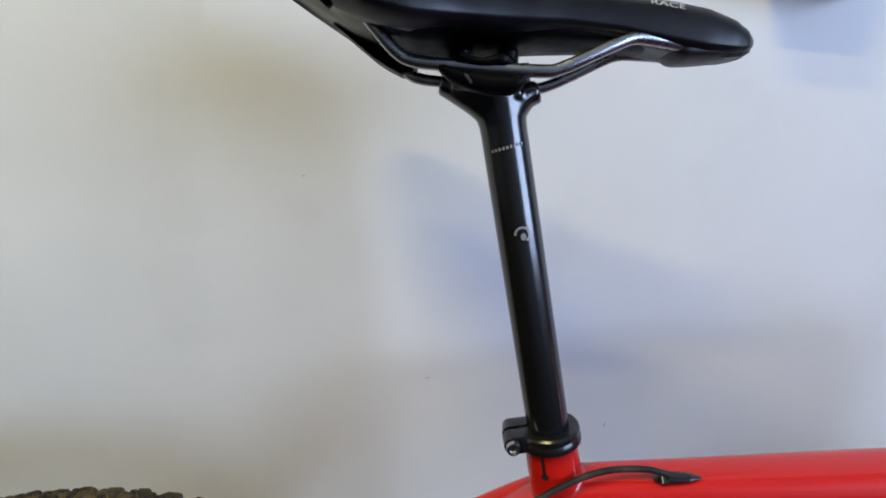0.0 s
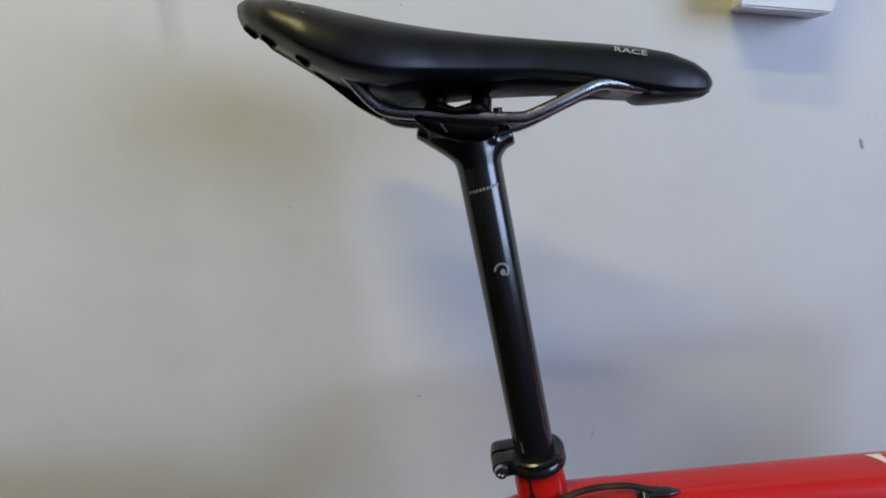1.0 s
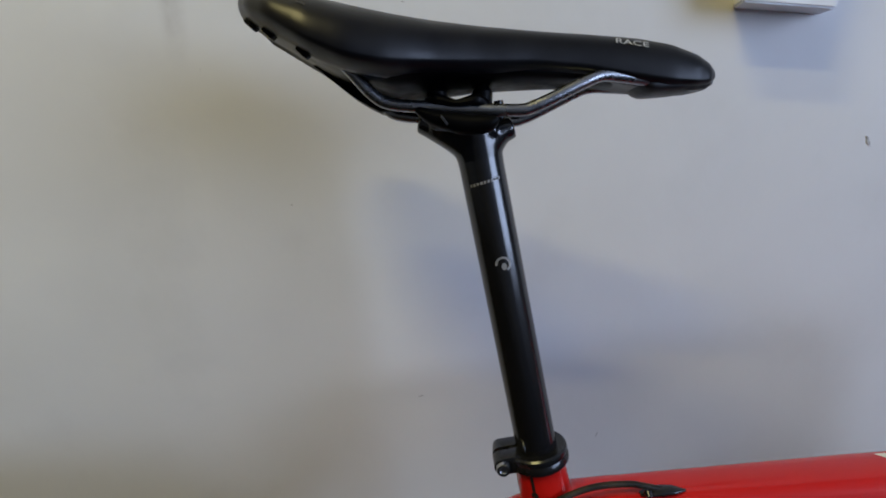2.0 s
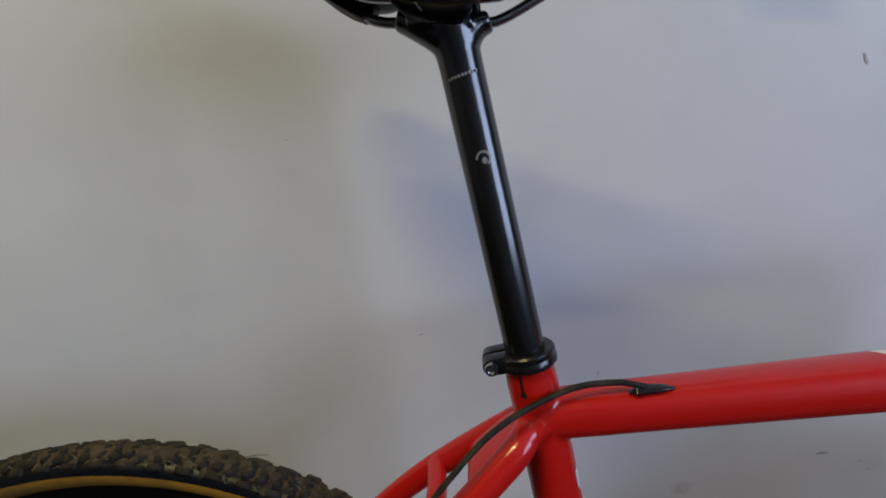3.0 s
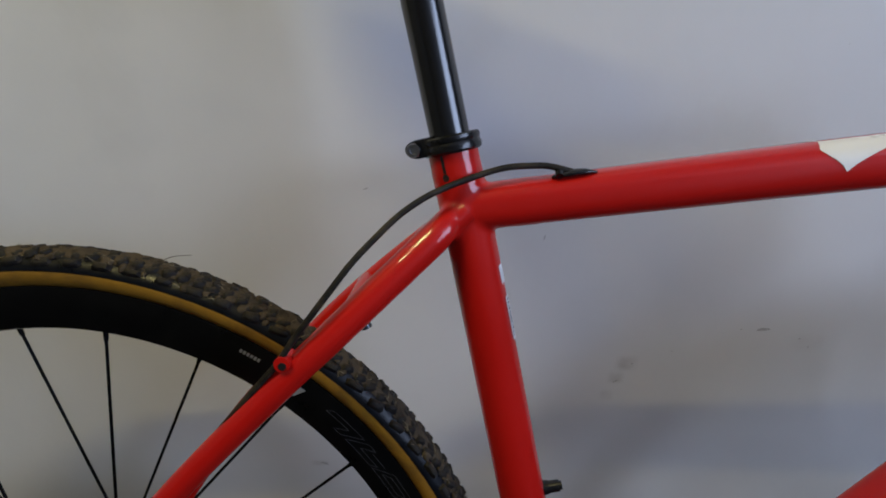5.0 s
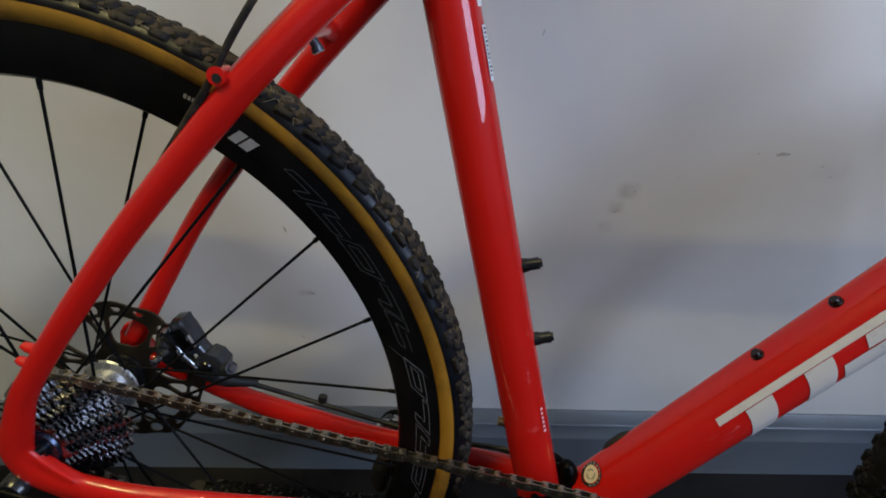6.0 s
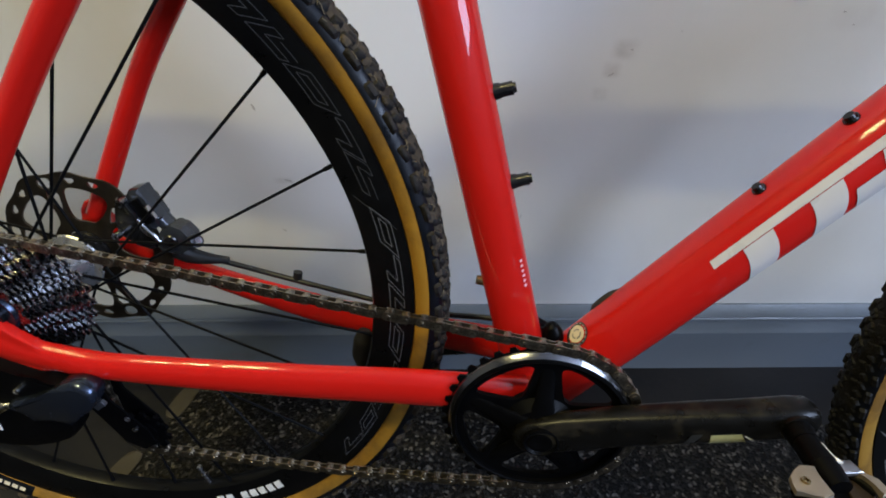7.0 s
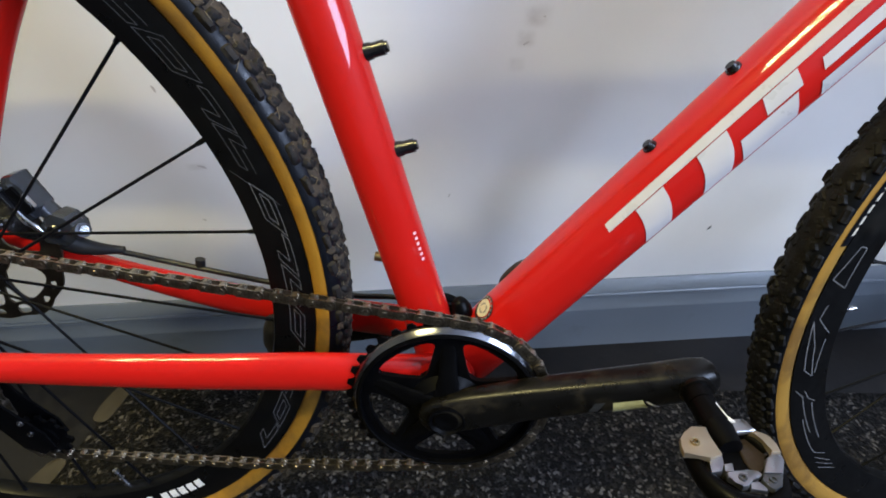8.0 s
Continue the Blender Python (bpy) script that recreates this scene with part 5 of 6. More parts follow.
    for k, outline in enumerate(([(-0.0103, -0.0644), (-0.0059, -0.0639), (0.0016, -0.0622), (0.0068, -0.0627), (0.0088, -0.0650), (0.0059, -0.0673), (0.0009, -0.0682), (-0.0019, -0.0725), (-0.0056, -0.0733), (-0.0082, -0.0701), (-0.0108, -0.0679)], [(0.0001, -0.0696), (0.0051, -0.0686), (0.0076, -0.0730), (0.0069, -0.0746), (-0.0012, -0.0736)], [(0.0093, -0.0649), (0.0202, -0.0646), (0.0158, -0.0718), (0.0109, -0.0743), (0.0084, -0.0726), (0.0068, -0.0684)])):
        bm = plate(bmesh.new(), outline, 0.0004, 0.0040 - 0.0009 * (k == 1), 0.0009)
        part("clip_plate", bm, GREY_ALLOY if k == 2 else ALLOY, pedal, "worn alloy clip plate with a scalloped edge")
    for x0, y0 in ((-0.0035, -0.0680), (0.0125, -0.0685)):
        bm = bmesh.new()
        lathe(bm, [(0.0, -0.0002), (0.0011, -0.0002), (0.0013, 0.0008), (0.0022, 0.0008), (0.0024, -0.002), (0.0, -0.002)], 14, Matrix.Translation((x0, y0, 0.0042)) @ Matrix.Rotation(radians(90), 4, "X"), closed=False)
        part("screw", bm, GREY_ALLOY, pedal)
    bm = bmesh.new()
    for k in range(7):
        box(bm, (0.0034, 0.0008, 0.0040), Matrix.Translation((-0.012 + 0.0046 * k, -0.0890 + 0.00025 * abs(k - 2) ** 1.5, -0.002)))
    part("end_print", bm, GREY_PRINT, pedal, "grey print on the pedal's end")
    return pedal


RUST = material("rusty_dirt", (0.016, 0.0085, 0.005), 0.7, spread=0.4, scale=90, bump=0.5, bump_scale=400, stain=(0.015, 0.012, 0.010), stain_scale=60, stain_at=0.5, stain_amount=0.7)
pedal_at = BB + crank_at(0.1725, -0.080)
build_pedal(Matrix.Translation(pedal_at), "black clipless pedal with worn alloy clip plates")
far = BB + Vector((-crank_at(0.1725, 0).x, 0.086, -crank_at(0.1725, 0).z))
build_pedal(Matrix.Translation(far) @ Matrix.Rotation(radians(180), 4, "Z"), "black clipless pedal with worn alloy clip plates")

# chain: links along a loop over ring, pulleys and sprocket
COG_Y, COG_R = -0.0305, 25 * 0.0127 / (2 * math.pi)
P_UP, P_LOW = Vector((-0.406, -0.028, 0.264)), Vector((-0.361, -0.030, 0.1900))
PULLEY_R = 0.0205


def arc(c, r, y, a0, a1, n):
    return [Vector((c.x + r * math.cos(radians(a)), y, c.z + r * math.sin(radians(a)))) for a in np.linspace(a0, a1, n)]


loop = arc(AXLE_R, COG_R, COG_Y, 250, 84, 30)
loop += arc(BB, RING_R, RING_Y, 84, -92, 30)
loop += [Vector((-0.06, -0.0445, 0.1855)), Vector((-0.16, -0.040, 0.1765)), Vector((-0.26, -0.035, 0.1715))]
loop += arc(P_LOW, PULLEY_R, -0.031, 272, 150, 10)
loop += arc(P_UP, PULLEY_R, -0.026, -35, 40, 8)
loop += [loop[0]]
lengths = [0.0]
for a, b in zip(loop, loop[1:]):
    lengths.append(lengths[-1] + (b - a).length)
count = 2 * round(lengths[-1] / 0.0254)
pitch = lengths[-1] / count


def loop_at(s):
    s = s % lengths[-1]
    return Vector([float(np.interp(s, lengths, [p[k] for p in loop])) for k in range(3)])


def link_mesh(inner):
    bm = bmesh.new()
    h, off, th = (0.0040, 0.0017, 0.0009) if inner else (0.0042, 0.0028, 0.0010)
    L = 0.0127
    out = []
    for i in range(16):
        t = 2 * math.pi * i / 16
        x = math.cos(t) * h + (L / 2 if math.cos(t) > 0 else -L / 2)
        out.append((x, math.sin(t) * h * (1.0 if abs(math.cos(t)) > 0.3 else 0.82)))
    for s in (1, -1):
        slab(bm, out, s * off - th / 2, s * off + th / 2)
    if inner:
        for x in (-L / 2, L / 2):
            rod(bm, (x, -0.0024, 0), (x, 0.0024, 0), 0.0037, 12)
    else:
        for x in (-L / 2, L / 2):
            rod(bm, (x, -0.0038, 0), (x, 0.0038, 0), 0.0017, 10)
    return mesh_of("chain_link", bm, CHAIN, 30)


chain = tagged(empty("chain", bike), "oily brown-grey roller chain")
LINKS = [link_mesh(True), link_mesh(False)]
for i in range(count):
    a, b = loop_at(i * pitch), loop_at((i + 1) * pitch)
    d = (b - a).normalized()
    yv = Vector((0, 1, 0))
    yv = (yv - d * yv.dot(d)).normalized()
    m = Matrix((d, yv, d.cross(yv))).transposed().to_4x4()
    shared("chain_link", LINKS[i % 2], chain, Matrix.Translation((a + b) / 2) @ m)

# rear derailleur
mech = tagged(empty("rear_derailleur", bike), "black and grey long-cage rear derailleur")
bm = bmesh.new()
slab(bm, [(-0.436, 0.350), (-0.424, 0.338), (-0.424, 0.318), (-0.430, 0.305), (-0.444, 0.303), (-0.450, 0.314), (-0.444, 0.335)], -0.064, -0.058, 0.001)
part("hanger", bm, BLACK_MATT, mech)
bm = bmesh.new()
lathe(bm, [(0.0, -0.078), (0.010, -0.078), (0.013, -0.074), (0.013, -0.060), (0.0, -0.060)], 24, Matrix.Translation((-0.438, 0, 0.311)), closed=False)
part("mounting_bolt", bm, BLACK_GLOSS, mech)
bm = bmesh.new()
slab(bm, rounded([(-0.417, 0.279), (-0.395, 0.285), (-0.376, 0.295), (-0.360, 0.305), (-0.345, 0.303), (-0.337, 0.292), (-0.350, 0.274), (-0.365, 0.264), (-0.384, 0.259), (-0.404, 0.263), (-0.418, 0.271)], 1), -0.086, -0.068, 0.006)
part("outer_link", bm, SATIN, mech, "satin blue-grey outer link", 80)
bm = bmesh.new()
slab(bm, rounded([(-0.416, 0.278), (-0.416, 0.269), (-0.470, 0.247), (-0.484, 0.249), (-0.474, 0.258)], 1), -0.084, -0.070, 0.003)
part("rear_link", bm, COG, mech, "satin blue-grey rear link", 80)
bm = bmesh.new()
slab(bm, rounded([(-0.482, 0.247), (-0.418, 0.269), (-0.384, 0.260), (-0.372, 0.250), (-0.384, 0.232), (-0.430, 0.218), (-0.480, 0.222)], 1), -0.080, -0.060, 0.004)
part("lower_body", bm, SPIDER, mech)
bm = bmesh.new()
for dx, dz, sx, sz in ((0.0, 0.0, 0.0025, 0.009), (-0.003, 0.0035, 0.006, 0.0022)):
    box(bm, (sx, 0.0004, sz), Matrix.Translation((-0.441 + dx, -0.0803, 0.2440 + dz)))
part("print_bar", bm, WHITE_PRINT, mech)
bm = bmesh.new()
slab(bm, rounded([(-0.468, 0.318), (-0.432, 0.316), (-0.392, 0.300), (-0.374, 0.298), (-0.362, 0.296), (-0.372, 0.287), (-0.416, 0.276), (-0.470, 0.258)], 1), -0.080, -0.056, 0.004)
part("inner_link", bm, SPIDER, mech)
bm = bmesh.new()
slab(bm, rounded([(-0.480, 0.302), (-0.454, 0.296), (-0.450, 0.282), (-0.478, 0.266)], 1), -0.085, -0.074, 0.004)
part("barrel_cover", bm, SATIN, mech)
bm = bmesh.new()
box(bm, (0.011, 0.004, 0.0055), Matrix.Translation((-0.350, -0.072, 0.2715)) @ Matrix.Rotation(radians(-38), 4, "Y"), 0.001)
part("limit_tab", bm, GREY_ALLOY, mech)
bm = bmesh.new()
lathe(bm, [(0.0, -0.060), (0.017, -0.058), (0.019, -0.050), (0.019, -0.036), (0.0, -0.036)], 28, Matrix.Translation((-0.392, 0, 0.272)), closed=False)
part("cage_knuckle", bm, SPIDER, mech)
for y0, y1 in ((-0.0385, -0.0365), (-0.0215, -0.0195)):
    bm = bmesh.new()
    slab(bm, [(-0.422, 0.274), (-0.406, 0.282), (-0.390, 0.272), (-0.376, 0.236), (-0.350, 0.203), (-0.346, 0.187), (-0.359, 0.176), (-0.376, 0.184), (-0.405, 0.240), (-0.420, 0.256)], y0, y1, 0.0005)
    part("cage_plate", bm, SPIDER, mech)
for c in (P_UP, P_LOW):
    bm = sprocket(11, 0.0, 0.003, 0.004)
    lathe(bm, [(0.0, -0.004), (0.013, -0.003), (0.013, 0.003), (0.0, 0.004)], 24, closed=False)
    bmesh.ops.transform(bm, matrix=Matrix.Translation((c.x, -0.029, c.z)), verts=bm.verts)
    part("pulley", bm, SPIDER, mech)
for x, y, z in ((-0.4355, -0.0815, 0.2940), (-0.4070, -0.0815, 0.2885), (-0.366, -0.0385, 0.216), (-0.362, -0.0385, 0.203)):
    bm = bmesh.new()
    lathe(bm, [(0.0, 0.0002), (0.0010, 0.0002), (0.0013, -0.0010), (0.0026, -0.0010), (0.0029, 0.0004), (0.0029, 0.003), (0.0, 0.003)], 16, Matrix.Translation((x, y, z)), closed=False)
    part("screw", bm, STEEL, mech)

# flat-mount brake caliper on the far chain stay
cal = tagged(empty("brake_caliper", bike), "dark grey disc brake caliper")
bm = bmesh.new()
slab(bm, [(-0.365, 0.405), (-0.360, 0.412), (-0.350, 0.4145), (-0.346, 0.404), (-0.337, 0.387), (-0.339, 0.378), (-0.350, 0.373), (-0.360, 0.388)], 0.037, 0.056, 0.0036)
part("body", bm, CALIPER, cal, "dark glossy caliper body", 30)
bm = bmesh.new()
sweep(bm, smooth_path([(-0.356, 0.047, 0.404), (-0.349, 0.047, 0.394), (-0.338, 0.047, 0.379), (-0.328, 0.047, 0.366), (-0.323, 0.047, 0.360)]), [0.0045, 0.0065, 0.0055, 0.0065, 0.0040], [0.0060, 0.0080, 0.0085, 0.0080, 0.0050], n=24, power=0.75)
part("bridge", bm, CALIPER, cal)
LEAN = Matrix.Rotation(radians(-28), 4, "Y")
bm = bmesh.new()
box(bm, (0.0085, 0.003, 0.024), Matrix.Translation((-0.3495, 0.0352, 0.3935)) @ LEAN, 0.001)
part("pad_window", bm, SPIDER, cal)
bm = bmesh.new()
box(bm, (0.0025, 0.004, 0.013), Matrix.Translation((-0.3415, 0.0350, 0.3940)) @ LEAN, 0.0008)
part("pad_clip", bm, STEEL, cal)
bm = bmesh.new()
slab(bm, [(-0.338, 0.377), (-0.329, 0.381), (-0.320, 0.378), (-0.313, 0.369), (-0.314, 0.358), (-0.327, 0.350), (-0.345, 0.353), (-0.347, 0.366)], 0.036, 0.056, 0.0038)
part("piston_block", bm, CALIPER, cal, "", 30)
bm = bmesh.new()
lathe(bm, [(0.0, 0.0335), (0.0052, 0.0335), (0.0064, 0.0350), (0.0064, 0.0400), (0.0, 0.0400)], 24, Matrix.Translation((-0.331, 0, 0.3655)), closed=False)
part("piston_cap", bm, BLACK_GLOSS, cal)
bm = bmesh.new()
box(bm, (0.004, 0.010, 0.019), Matrix.Translation((-0.3585, 0.0340, 0.3960)) @ Matrix.Rotation(radians(-28), 4, "Y"), 0.001)
part("pad_tab", bm, BLACK_GLOSS, cal)
bm = bmesh.new()
slab(bm, rounded([(-0.374, 0.404), (-0.362, 0.405), (-0.350, 0.372), (-0.346, 0.352), (-0.372, 0.362), (-0.382, 0.373)], 1), 0.036, 0.046, 0.002)
part("mount", bm, BLACK_PAINT, cal)
for x, z in ((-0.363, 0.4035), (-0.376, 0.3705)):
    bm = bmesh.new()
    lathe(bm, [(0.0, -0.001), (0.0014, -0.001), (0.0016, -0.004), (0.0036, -0.004), (0.0038, 0.004), (0.0, 0.004)], 16, Matrix.Translation((x, 0.031, z)), closed=False)
    part("screw", bm, COG, cal)
bm = bmesh.new()
sweep(bm, smooth_path([(-0.357, 0.036, 0.386), (-0.352, 0.0345, 0.377), (-0.345, 0.0340, 0.370), (-0.340, 0.035, 0.364)]), [0.002, 0.0032, 0.0032, 0.002], 0.002, n=12)
part("pad_spring", bm, STEEL, cal)
bm = bmesh.new()
rod(bm, (-0.314, 0.040, 0.364), (-0.306, 0.036, 0.3675), 0.0062, 18)
part("hose_nut", bm, GREY_ALLOY, cal)
bm = bmesh.new()
rod(bm, (-0.308, 0.037, 0.3668), (-0.3030, 0.034, 0.3692), 0.0044, 16, 0.0034)
part("hose_bolt", bm, STEEL, cal, "bright steel hose bolt")
bm = bmesh.new()
sweep(bm, smooth_path([(-0.334, 0.045, 0.352), (-0.322, 0.047, 0.345), (-0.305, 0.050, 0.341), (-0.290, 0.053, 0.339)]), [0.009, 0.008, 0.005, 0.0032], [0.008, 0.007, 0.005, 0.0032], n=16)
part("hose_boot", bm, BLACK_MATT, cal)

# brake hose and gear cable runs
hose = smooth_path([(-0.305, 0.050, 0.341), (-0.290, 0.053, 0.336), (-0.262, 0.055, 0.328), (-0.215, 0.053, 0.319), (-0.150, 0.047, 0.310), (-0.090, 0.038, 0.307), (-0.045, 0.030, 0.312), (-0.006, 0.018, 0.318), (0.016, 0.010, 0.312)], 8)
part("brake_hose", sweep(bmesh.new(), hose, 0.0026, n=12), BLACK_MATT, bike, "black brake hose")
bm = bmesh.new()
sweep(bm, [(-0.2265, 0.055, 0.320), (-0.2245, 0.055, 0.330)], 0.0035, 0.0045, n=12, side=(1, 0, 0))
part("hose_guide", bm, BLACK_MATT, bike)
cable = smooth_path([(-0.060, -0.011, 0.7668), (-0.073, -0.0120, 0.7693), (-0.083, -0.0120, 0.7697), (-0.103, -0.0140, 0.7675), (-0.120, -0.0170, 0.7623), (-0.1395, -0.024, 0.7545), (-0.1555, -0.031, 0.7465), (-0.1708, -0.038, 0.7351),
                     (-0.1857, -0.046, 0.7195), (-0.1976, -0.052, 0.7054), (-0.2084, -0.057, 0.6898), (-0.2195, -0.060, 0.6735), (-0.2310, -0.0605, 0.6565), (-0.2420, -0.061, 0.6385), (-0.262, -0.058, 0.613), (-0.326, -0.056, 0.5285), (-0.40, -0.060, 0.424)], 8)
part("gear_cable", sweep(bmesh.new(), cable, 0.0021, n=12), CABLE, bike, "black gear cable housing")
bm = bmesh.new()
sweep(bm, smooth_path([(-0.0740, -0.0110, 0.7625), (-0.069, -0.0112, 0.7642), (-0.061, -0.0112, 0.7662), (-0.053, -0.0112, 0.7676), (-0.045, -0.0108, 0.7680)]), [0.0008, 0.0022, 0.0027, 0.0022, 0.0006], [0.002, 0.0046, 0.0050, 0.0042, 0.001], n=18)
part("cable_port", bm, BLACK_GLOSS, bike, "black cable entry port")
bm = bmesh.new()
lathe(bm, [(0.0, -0.001), (0.0012, -0.001), (0.0014, -0.0018), (0.0026, -0.0018), (0.0028, 0.002), (0.0, 0.002)], 14, Matrix.Translation((-0.0700, -0.0150, 0.7650)) @ Matrix.Rotation(radians(40), 4, "X"), closed=False)
part("port_screw", bm, BLACK_GLOSS, bike)
# eyelet on the near seat stay and a bolt at the bridge
bm = bmesh.new()
sweep(bm, [(-0.2375, -0.064, 0.6405), (-0.2375, -0.050, 0.6405)], 0.0052, n=20, side=(1, 0, 0))
box(bm, (0.016, 0.010, 0.012), Matrix.Translation((-0.2315, -0.056, 0.6350)) @ Matrix.Rotation(radians(-45), 4, "Y"), 0.003)
eyelet = part("eyelet", bm, RED, bike)
# solid black plug paints the shade inside the eyelet's hole
part("eyelet_hole_shade", rod(bmesh.new(), (-0.2370, -0.0648, 0.6395), (-0.2370, -0.060, 0.6395), 0.0026, 14), BLACK_MATT, eyelet)
bm = bmesh.new()
rod(bm, (-0.196, -0.030, 0.664), (-0.190, -0.030, 0.656), 0.0030, 14)
rod(bm, (-0.192, -0.030, 0.658), (-0.1905, -0.030, 0.655), 0.0038, 14)
part("bridge_bolt", bm, GREY_ALLOY, bike, "small dull steel bolt")

for x, z in ((-0.399, 0.4475), (-0.4065, 0.4345)):
    bm = bmesh.new()
    sweep(bm, smooth_path([(x + 0.010, -0.064, z - 0.003), (x + 0.003, -0.065, z), (x - 0.001, -0.065, z + 0.002)], 4), [0.004, 0.0036, 0.0022], [0.004, 0.004, 0.003], n=16)
    part("cable_boss", bm, RED, bike)

# bottle bosses and small bolts
for z in (0.5125, 0.4510):
    bm = bmesh.new()
    a = on_seat(z, 0, 0.0155)
    d = (on_seat(z, 0, 1.0) - on_seat(z)).normalized()
    rod(bm, a, a + d * 0.0045, 0.0056, 18, 0.0052)
    rod(bm, a + d * 0.0045, a + d * 0.0130, 0.0046, 18)
    rod(bm, a + d * 0.0125, a + d * 0.0150, 0.0034, 12)
    part("bottle_bolt", bm, BLACK_GLOSS, bike, "black bottle cage bolt")
DD = (DT1 - DT0).normalized()
DN = Vector((-DD.z, 0, DD.x))


def on_down(d, up, y=0.0):
    """d metres along the down tube from its lower end, up from its axis."""
    return DT0 + DD * d + DN * up + Vector((0, y, 0))


for d in (0.2325, 0.2965):
    bm = bmesh.new()
    rod(bm, on_down(d, 0.0240), on_down(d, 0.0262), 0.0050, 18, 0.0046)
    rod(bm, on_down(d, 0.0262), on_down(d, 0.0288), 0.0036, 18, 0.0031)
    part("bottle_bolt", bm, BLACK_GLOSS, bike, "black bottle cage bolt")
bm = bmesh.new()
b = on_seat(0.3745, 0, -0.0180)
rod(bm, b, b + Vector((-0.0085, 0, 0.0015)), 0.0038, 14)
part("front_mech_bolt", bm, BRASS, bike, "small brass bolt")
# grommet at the foot of the down tube
bm = bmesh.new()
sweep(bm, smooth_path([on_down(0.078, 0.0180, 0.012), on_down(0.087, 0.0212, 0.013), on_down(0.103, 0.0212, 0.013), on_down(0.116, 0.0180, 0.012)]), [0.001, 0.0028, 0.0028, 0.001], [0.002, 0.0042, 0.0042, 0.002], n=14)
part("grommet", bm, BLACK_MATT, bike)
bm = bmesh.new()
sweep(bm, smooth_path([(0.013, 0.002, 0.300), (0.0125, 0.002, 0.316), (0.0115, 0.002, 0.324), (0.0095, 0.002, 0.330), (0.0085, 0.002, 0.332)]), [0.010, 0.0095, 0.0085, 0.0055, 0.002], n=18)
part("cable_cover", bm, SPIDER, bike)
for dy, lift in ((0.010, -0.011), (-0.004, -0.014)):
    run = smooth_path([(-0.010, 0.010 + dy, 0.332 + lift), (0.004, 0.009 + dy, 0.328 + lift), (0.016, 0.008 + dy, 0.318 + lift), (0.028, 0.007 + dy, 0.304 + lift), (0.036, 0.006 + dy, 0.292 + lift)])
    part("cable_run", sweep(bmesh.new(), run, [0.0050, 0.0056, 0.0050], n=12), SPIDER, bike)
# slot of the seat tube, its dark inside painted as flat black patches
bm = bmesh.new()


def seat_skin(z, turn, lift=0.0003, r=0.0172):
    a = radians(turn)
    return on_seat(z, -(r + lift) * math.cos(a), (r + lift) * math.sin(a))


bm.faces.new([bm.verts.new(seat_skin(z, t)) for z, t in ((0.776, -29), (0.776, -22), (0.761, -22), (0.761, -29))])
bm.faces.new([bm.verts.new(seat_skin(0.760 + 0.0024 * math.sin(a), -25.5 + 8 * math.cos(a), 0.0004)) for a in np.linspace(0, 2 * math.pi, 14, endpoint=False)])
part("seat_slot_dark", bm, BLACK_MATT, seat_tube)
# stickers
bm = bmesh.new()
zs = np.linspace(0.640, 0.672, 8)
for a, b in zip(zs, zs[1:]):
    bm.faces.new([bm.verts.new(seat_skin(z, t, 0.0004, 0.0172)) for z, t in ((a, 63), (a, 84), (b, 84), (b, 63))])
bm.faces.new([bm.verts.new(seat_skin(z, t, 0.0004, 0.0172)) for z, t in ((0.682, 60), (0.682, 82), (0.695, 82), (0.695, 60))])
label_ob = part("maker_label", bm, WHITE_PRINT, seat_tube, "white paper label with small print")
bm = bmesh.new()
for k in range(12):
    z = 0.643 + k * 0.0024
    bm.faces.new([bm.verts.new(seat_skin(zz, t, 0.0007, 0.0172)) for zz, t in ((z, 66), (z, 66 + 6 + 8 * ((k * 7) % 3) / 2), (z + 0.0011, 66 + 6 + 8 * ((k * 7) % 3) / 2), (z + 0.0011, 66))])
part("print_bar", bm, BLACK_MATT, label_ob)
bm = bmesh.new()
for k in range(6):
    z = 0.373 + k * 0.0042
    bm.faces.new([bm.verts.new(seat_skin(zz, t, 0.0005, 0.0171)) for zz, t in ((z, 40), (z, 48), (z + 0.0020, 48), (z + 0.0020, 40))])
part("size_print", bm, PINK_PRINT, seat_tube, "small pale print")


def tube_skin(d, t, lift=0.0006):
    """A point of the down tube's near side at t degrees: 0 faces out, 90 up."""
    a = radians(t)
    c, s = math.cos(a), math.sin(a)
    return on_down(d, (0.0246 + lift) * math.copysign(abs(s) ** 0.84, s), -(0.0225 + lift) * math.copysign(abs(c) ** 0.84, c))


def block(bm, up0, up1, a0, b0, a1, b1, lift=0.0006):
    """A patch of the near skin between the heights up0 and up1: from a0 to b0 at its foot, from a1 to b1 at its top."""
    nu, nd = 6, 4
    grid = []
    for i in range(nu + 1):
        f = i / nu
        up = up0 + (up1 - up0) * f
        s = min(abs(up) / (0.0246 + lift), 0.999) ** (1 / 0.84)
        y = -(0.0225 + lift) * math.sqrt(1 - s * s) ** 0.84
        bow = 0.0022 * math.sin(math.pi * f) if up1 - up0 > 0.015 else 0.0
        lo, hi = a0 + (a1 - a0) * f + bow, b0 + (b1 - b0) * f + bow
        grid.append([bm.verts.new(on_down(lo + (hi - lo) * k / nd, up, y)) for k in range(nd + 1)])
    for a, b in zip(grid, grid[1:]):
        for k in range(nd):
            bm.faces.new((a[k], a[k + 1], b[k + 1], b[k]))


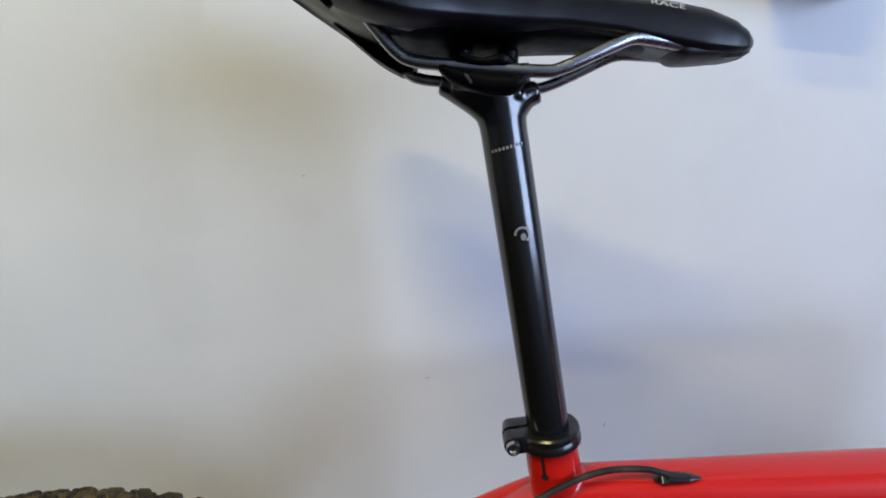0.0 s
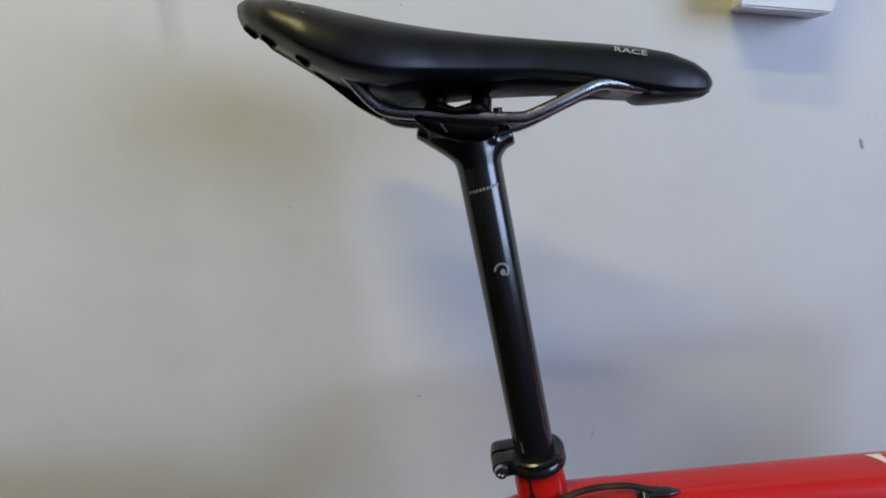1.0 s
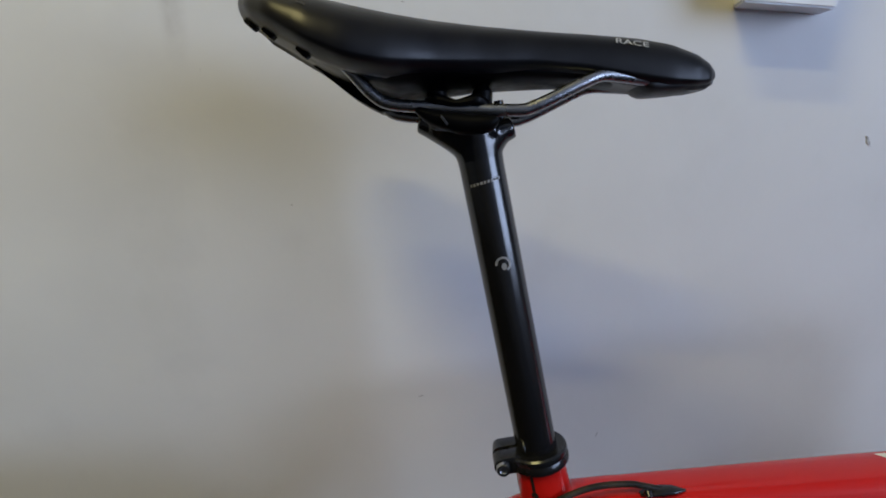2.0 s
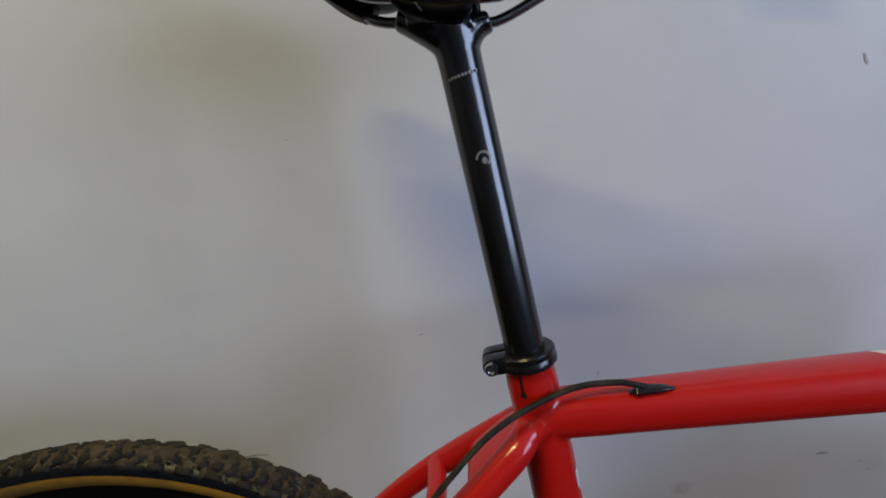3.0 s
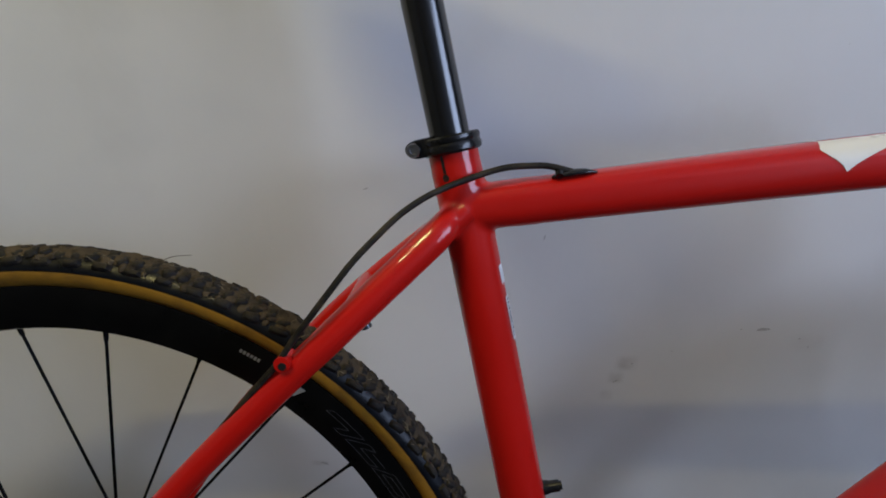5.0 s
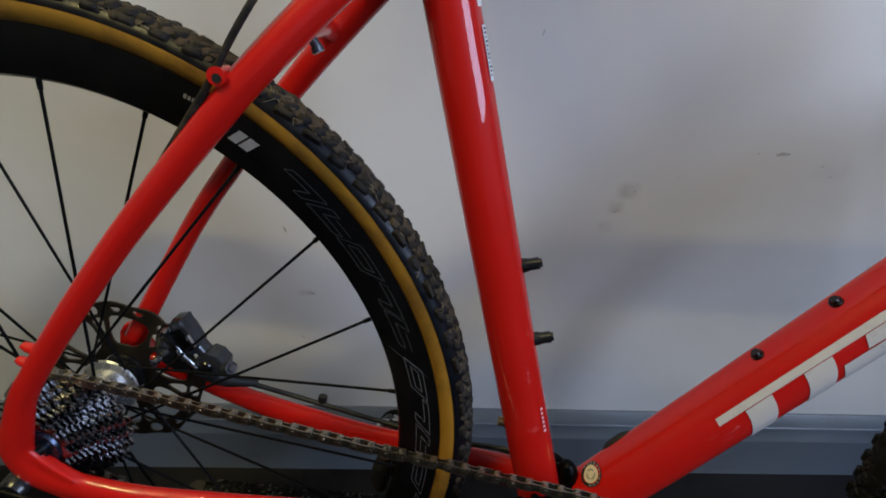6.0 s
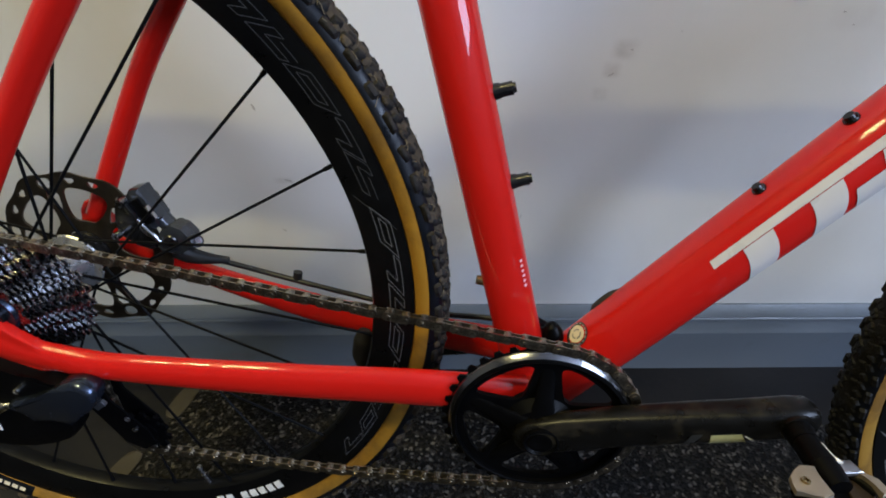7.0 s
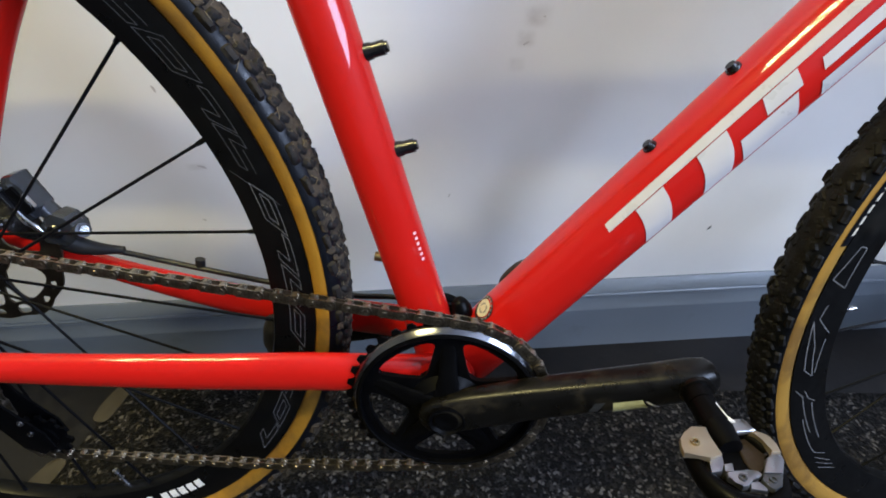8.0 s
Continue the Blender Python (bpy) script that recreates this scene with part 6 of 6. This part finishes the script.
TOPB, BARB, FOOT = 0.0155, 0.0098, -0.0170
for low, high, a0, b0, a1, b1 in ((BARB, TOPB, 0.1767, 0.4300, 0.1781, 0.4310), (FOOT, BARB - 0.0006, 0.1870, 0.2085, 0.1988, 0.2210), (FOOT, BARB - 0.0006, 0.2345, 0.2555, 0.2468, 0.2685),
                                  (FOOT, -0.0025, 0.2640, 0.3010, 0.2700, 0.3080), (-0.0012, BARB - 0.0006, 0.2890, 0.3120, 0.2930, 0.3150),
                                  (-0.0030, 0.0040, 0.3240, 0.4300, 0.3270, 0.4300), (FOOT, -0.0080, 0.3160, 0.4300, 0.3200, 0.4300)):
    bm = bmesh.new()
    block(bm, low, high, a0, b0, a1, b1)
    part("graphic_block", bm, PEARL_PRINT, down_tube, "plain pearl white block on the down tube")
bm = bmesh.new()
BADGE_D, BADGE_T = 0.0655, 76


def badge_ring(r, lift, turn=0.0, span_deg=360.0, n=26):
    return [tube_skin(BADGE_D + r * math.cos(a), BADGE_T + r * 2450 * math.sin(a), lift) for a in np.linspace(radians(turn), radians(turn + span_deg), n, endpoint=span_deg < 360)]


bm.faces.new([bm.verts.new(v) for v in badge_ring(0.0104, 0.0006)])
part("round_badge", bm, BLACK_MATT, down_tube, "round black and cream sticker")
bm = bmesh.new()
bm.faces.new([bm.verts.new(v) for v in badge_ring(0.0072, 0.0010)])
part("badge_face", bm, CREAM_PRINT, down_tube)
bm = bmesh.new()
for q in range(11):
    lo, hi = badge_ring(0.0082, 0.0010, 24 * q - 130, 14, 2), badge_ring(0.0096, 0.0010, 24 * q - 130, 14, 2)
    bm.faces.new([bm.verts.new(v) for v in (lo[0], lo[1], hi[1], hi[0])])
for turn, r0, r1 in ((20, 0.0032, 0.0044), (140, 0.0030, 0.0042), (255, 0.0034, 0.0046)):
    lo, hi = badge_ring(r0, 0.0014, turn, 95, 7), badge_ring(r1, 0.0014, turn, 95, 7)
    for q in range(6):
        bm.faces.new([bm.verts.new(v) for v in (lo[q], lo[q + 1], hi[q + 1], hi[q])])
part("badge_print", bm, GREY_PRINT, down_tube)
# white chevron on the top tube
bm = bmesh.new()


def top_skin(x, t, lift=0.0006):
    z = float(np.interp(x, [-0.06, 0.07, 0.22, 0.385], [0.7495, 0.7735, 0.800, 0.826]))
    a = radians(t)
    c, s = math.cos(a), math.sin(a)
    tall = float(np.interp(x, [-0.06, 0.07, 0.22], [0.0161, 0.0172, 0.0182]))
    return Vector((x, -(0.021 + lift) * math.copysign(abs(c) ** 0.78, c), z + (tall + lift) * math.copysign(abs(s) ** 0.78, s)))


def chevron(name, turns, left, right):
    bm = bmesh.new()
    ts = np.linspace(turns[0], turns[-1], 13)
    rows = []
    for t in ts:
        l, r = float(np.interp(t, turns, left)), float(np.interp(t, turns, right))
        rows.append([bm.verts.new(top_skin(l + (r - l) * q, t)) for q in np.linspace(0, 1, 7)])
    for a, b in zip(rows, rows[1:]):
        for q in range(6):
            bm.faces.new((a[q], a[q + 1], b[q + 1], b[q]))
    bmesh.ops.remove_doubles(bm, verts=bm.verts, dist=1e-6)
    part(name, bm, WHITE_PRINT, top_tube, "white chevron on the top tube")


bm.free()
chevron("tube_graphic", (-2, 27, 44, 80), (0.1040, 0.0925, 0.0880, 0.0925), (0.1042, 0.1230, 0.1350, 0.1560))
chevron("tube_graphic", (81, 108), (0.0925, 0.0850), (0.0935, 0.0950))
bm = bmesh.new()
for q in range(9):
    x0 = -0.388 + 0.0042 * q
    z0 = 0.3046 - 0.0005 * q
    bm.faces.new([bm.verts.new((x, -0.0712 + 0.0003 * q + dy, z)) for x, dy, z in ((x0, 0.0010, z0 - 0.0012), (x0 + 0.0030, 0.0010, z0 - 0.0016), (x0 + 0.0030, 0.0, z0 + 0.0002), (x0, 0.0, z0 + 0.0006))])
part("stay_print", bm, PINK_PRINT, bike, "small pale print on the chain stay")
# small thing between the stays behind the wheel
bm = bmesh.new()
sweep(bm, smooth_path([(-0.160, 0.030, 0.243), (-0.161, 0.031, 0.256), (-0.159, 0.032, 0.272), (-0.157, 0.032, 0.284)]), [0.006, 0.0095, 0.0095, 0.006], [0.006, 0.008, 0.008, 0.005], n=16)
part("cable_stop", bm, BLACK_MATT, bike)

# ---- on the floor ----


def floor_mat():
    """Flecked crumb rubber mat laid a little askew to the wall, with two pieces of cream tape along its end."""
    bm = bmesh.new()
    plate(bm, [(-0.434, 0.254), (-0.478, 0.104), (-0.80, -0.95), (-0.85, -1.9), (1.5, -1.9), (1.5, 0.064), (0.30, 0.183)], 0.0, 0.002, 0.0008)
    tagged(new("floor_mat", mesh_of("floor_mat", bm, FLOOR_RUBBER)), "black crumb rubber mat with grey and pale flecks", "floor mat")
    for x, y, w, l, turn in ((-0.449, 0.219, 0.026, 0.062, -13), (-0.487, 0.108, 0.027, 0.056, -19)):
        bm = bmesh.new()
        torn = rounded([(-w * 0.42, -l * 0.50), (w * 0.1, -l * 0.56), (w * 0.5, -l * 0.45), (w * 0.5, l * 0.46), (w * 0.1, l * 0.52), (-w * 0.36, l * 0.47), (-w * 0.52, l * 0.1), (-w * 0.55, -l * 0.25)], 2)
        plate(bm, torn, 0.0, 0.0028, 0.0006)
        ob = new("floor_tape", mesh_of("floor_tape", bm, CREAM_PLASTIC))
        ob.matrix_world = Matrix.Translation((x, y, 0.0)) @ Matrix.Rotation(radians(turn), 4, "Z")
        tagged(ob, "short worn piece of cream tape beside the flecked mat", "tape", "tape on the floor")


floor_mat()

# dry grass caught in the rear tread
for deg, lean, l in ((88, 25, 0.005), (91, -30, 0.004), (79, 38, 0.017), (97, 20, 0.005), (60, 35, 0.005), (72, -20, 0.004), (104, 30, 0.006)):
    a = radians(deg)
    u, v = Vector((math.cos(a), 0, math.sin(a))), Vector((math.sin(a), 0, -math.cos(a)))
    p0 = AXLE_R + u * 0.3415
    bm = bmesh.new()
    sweep(bm, smooth_path([p0, p0 + u * l * 0.5 + v * l * lean / 60, p0 + u * l * 0.8 + v * l * lean / 26], 4), [0.00035, 0.0002], n=5)
    part("dry_grass", bm, MUD, bike, "dry grass blade caught in the tread")
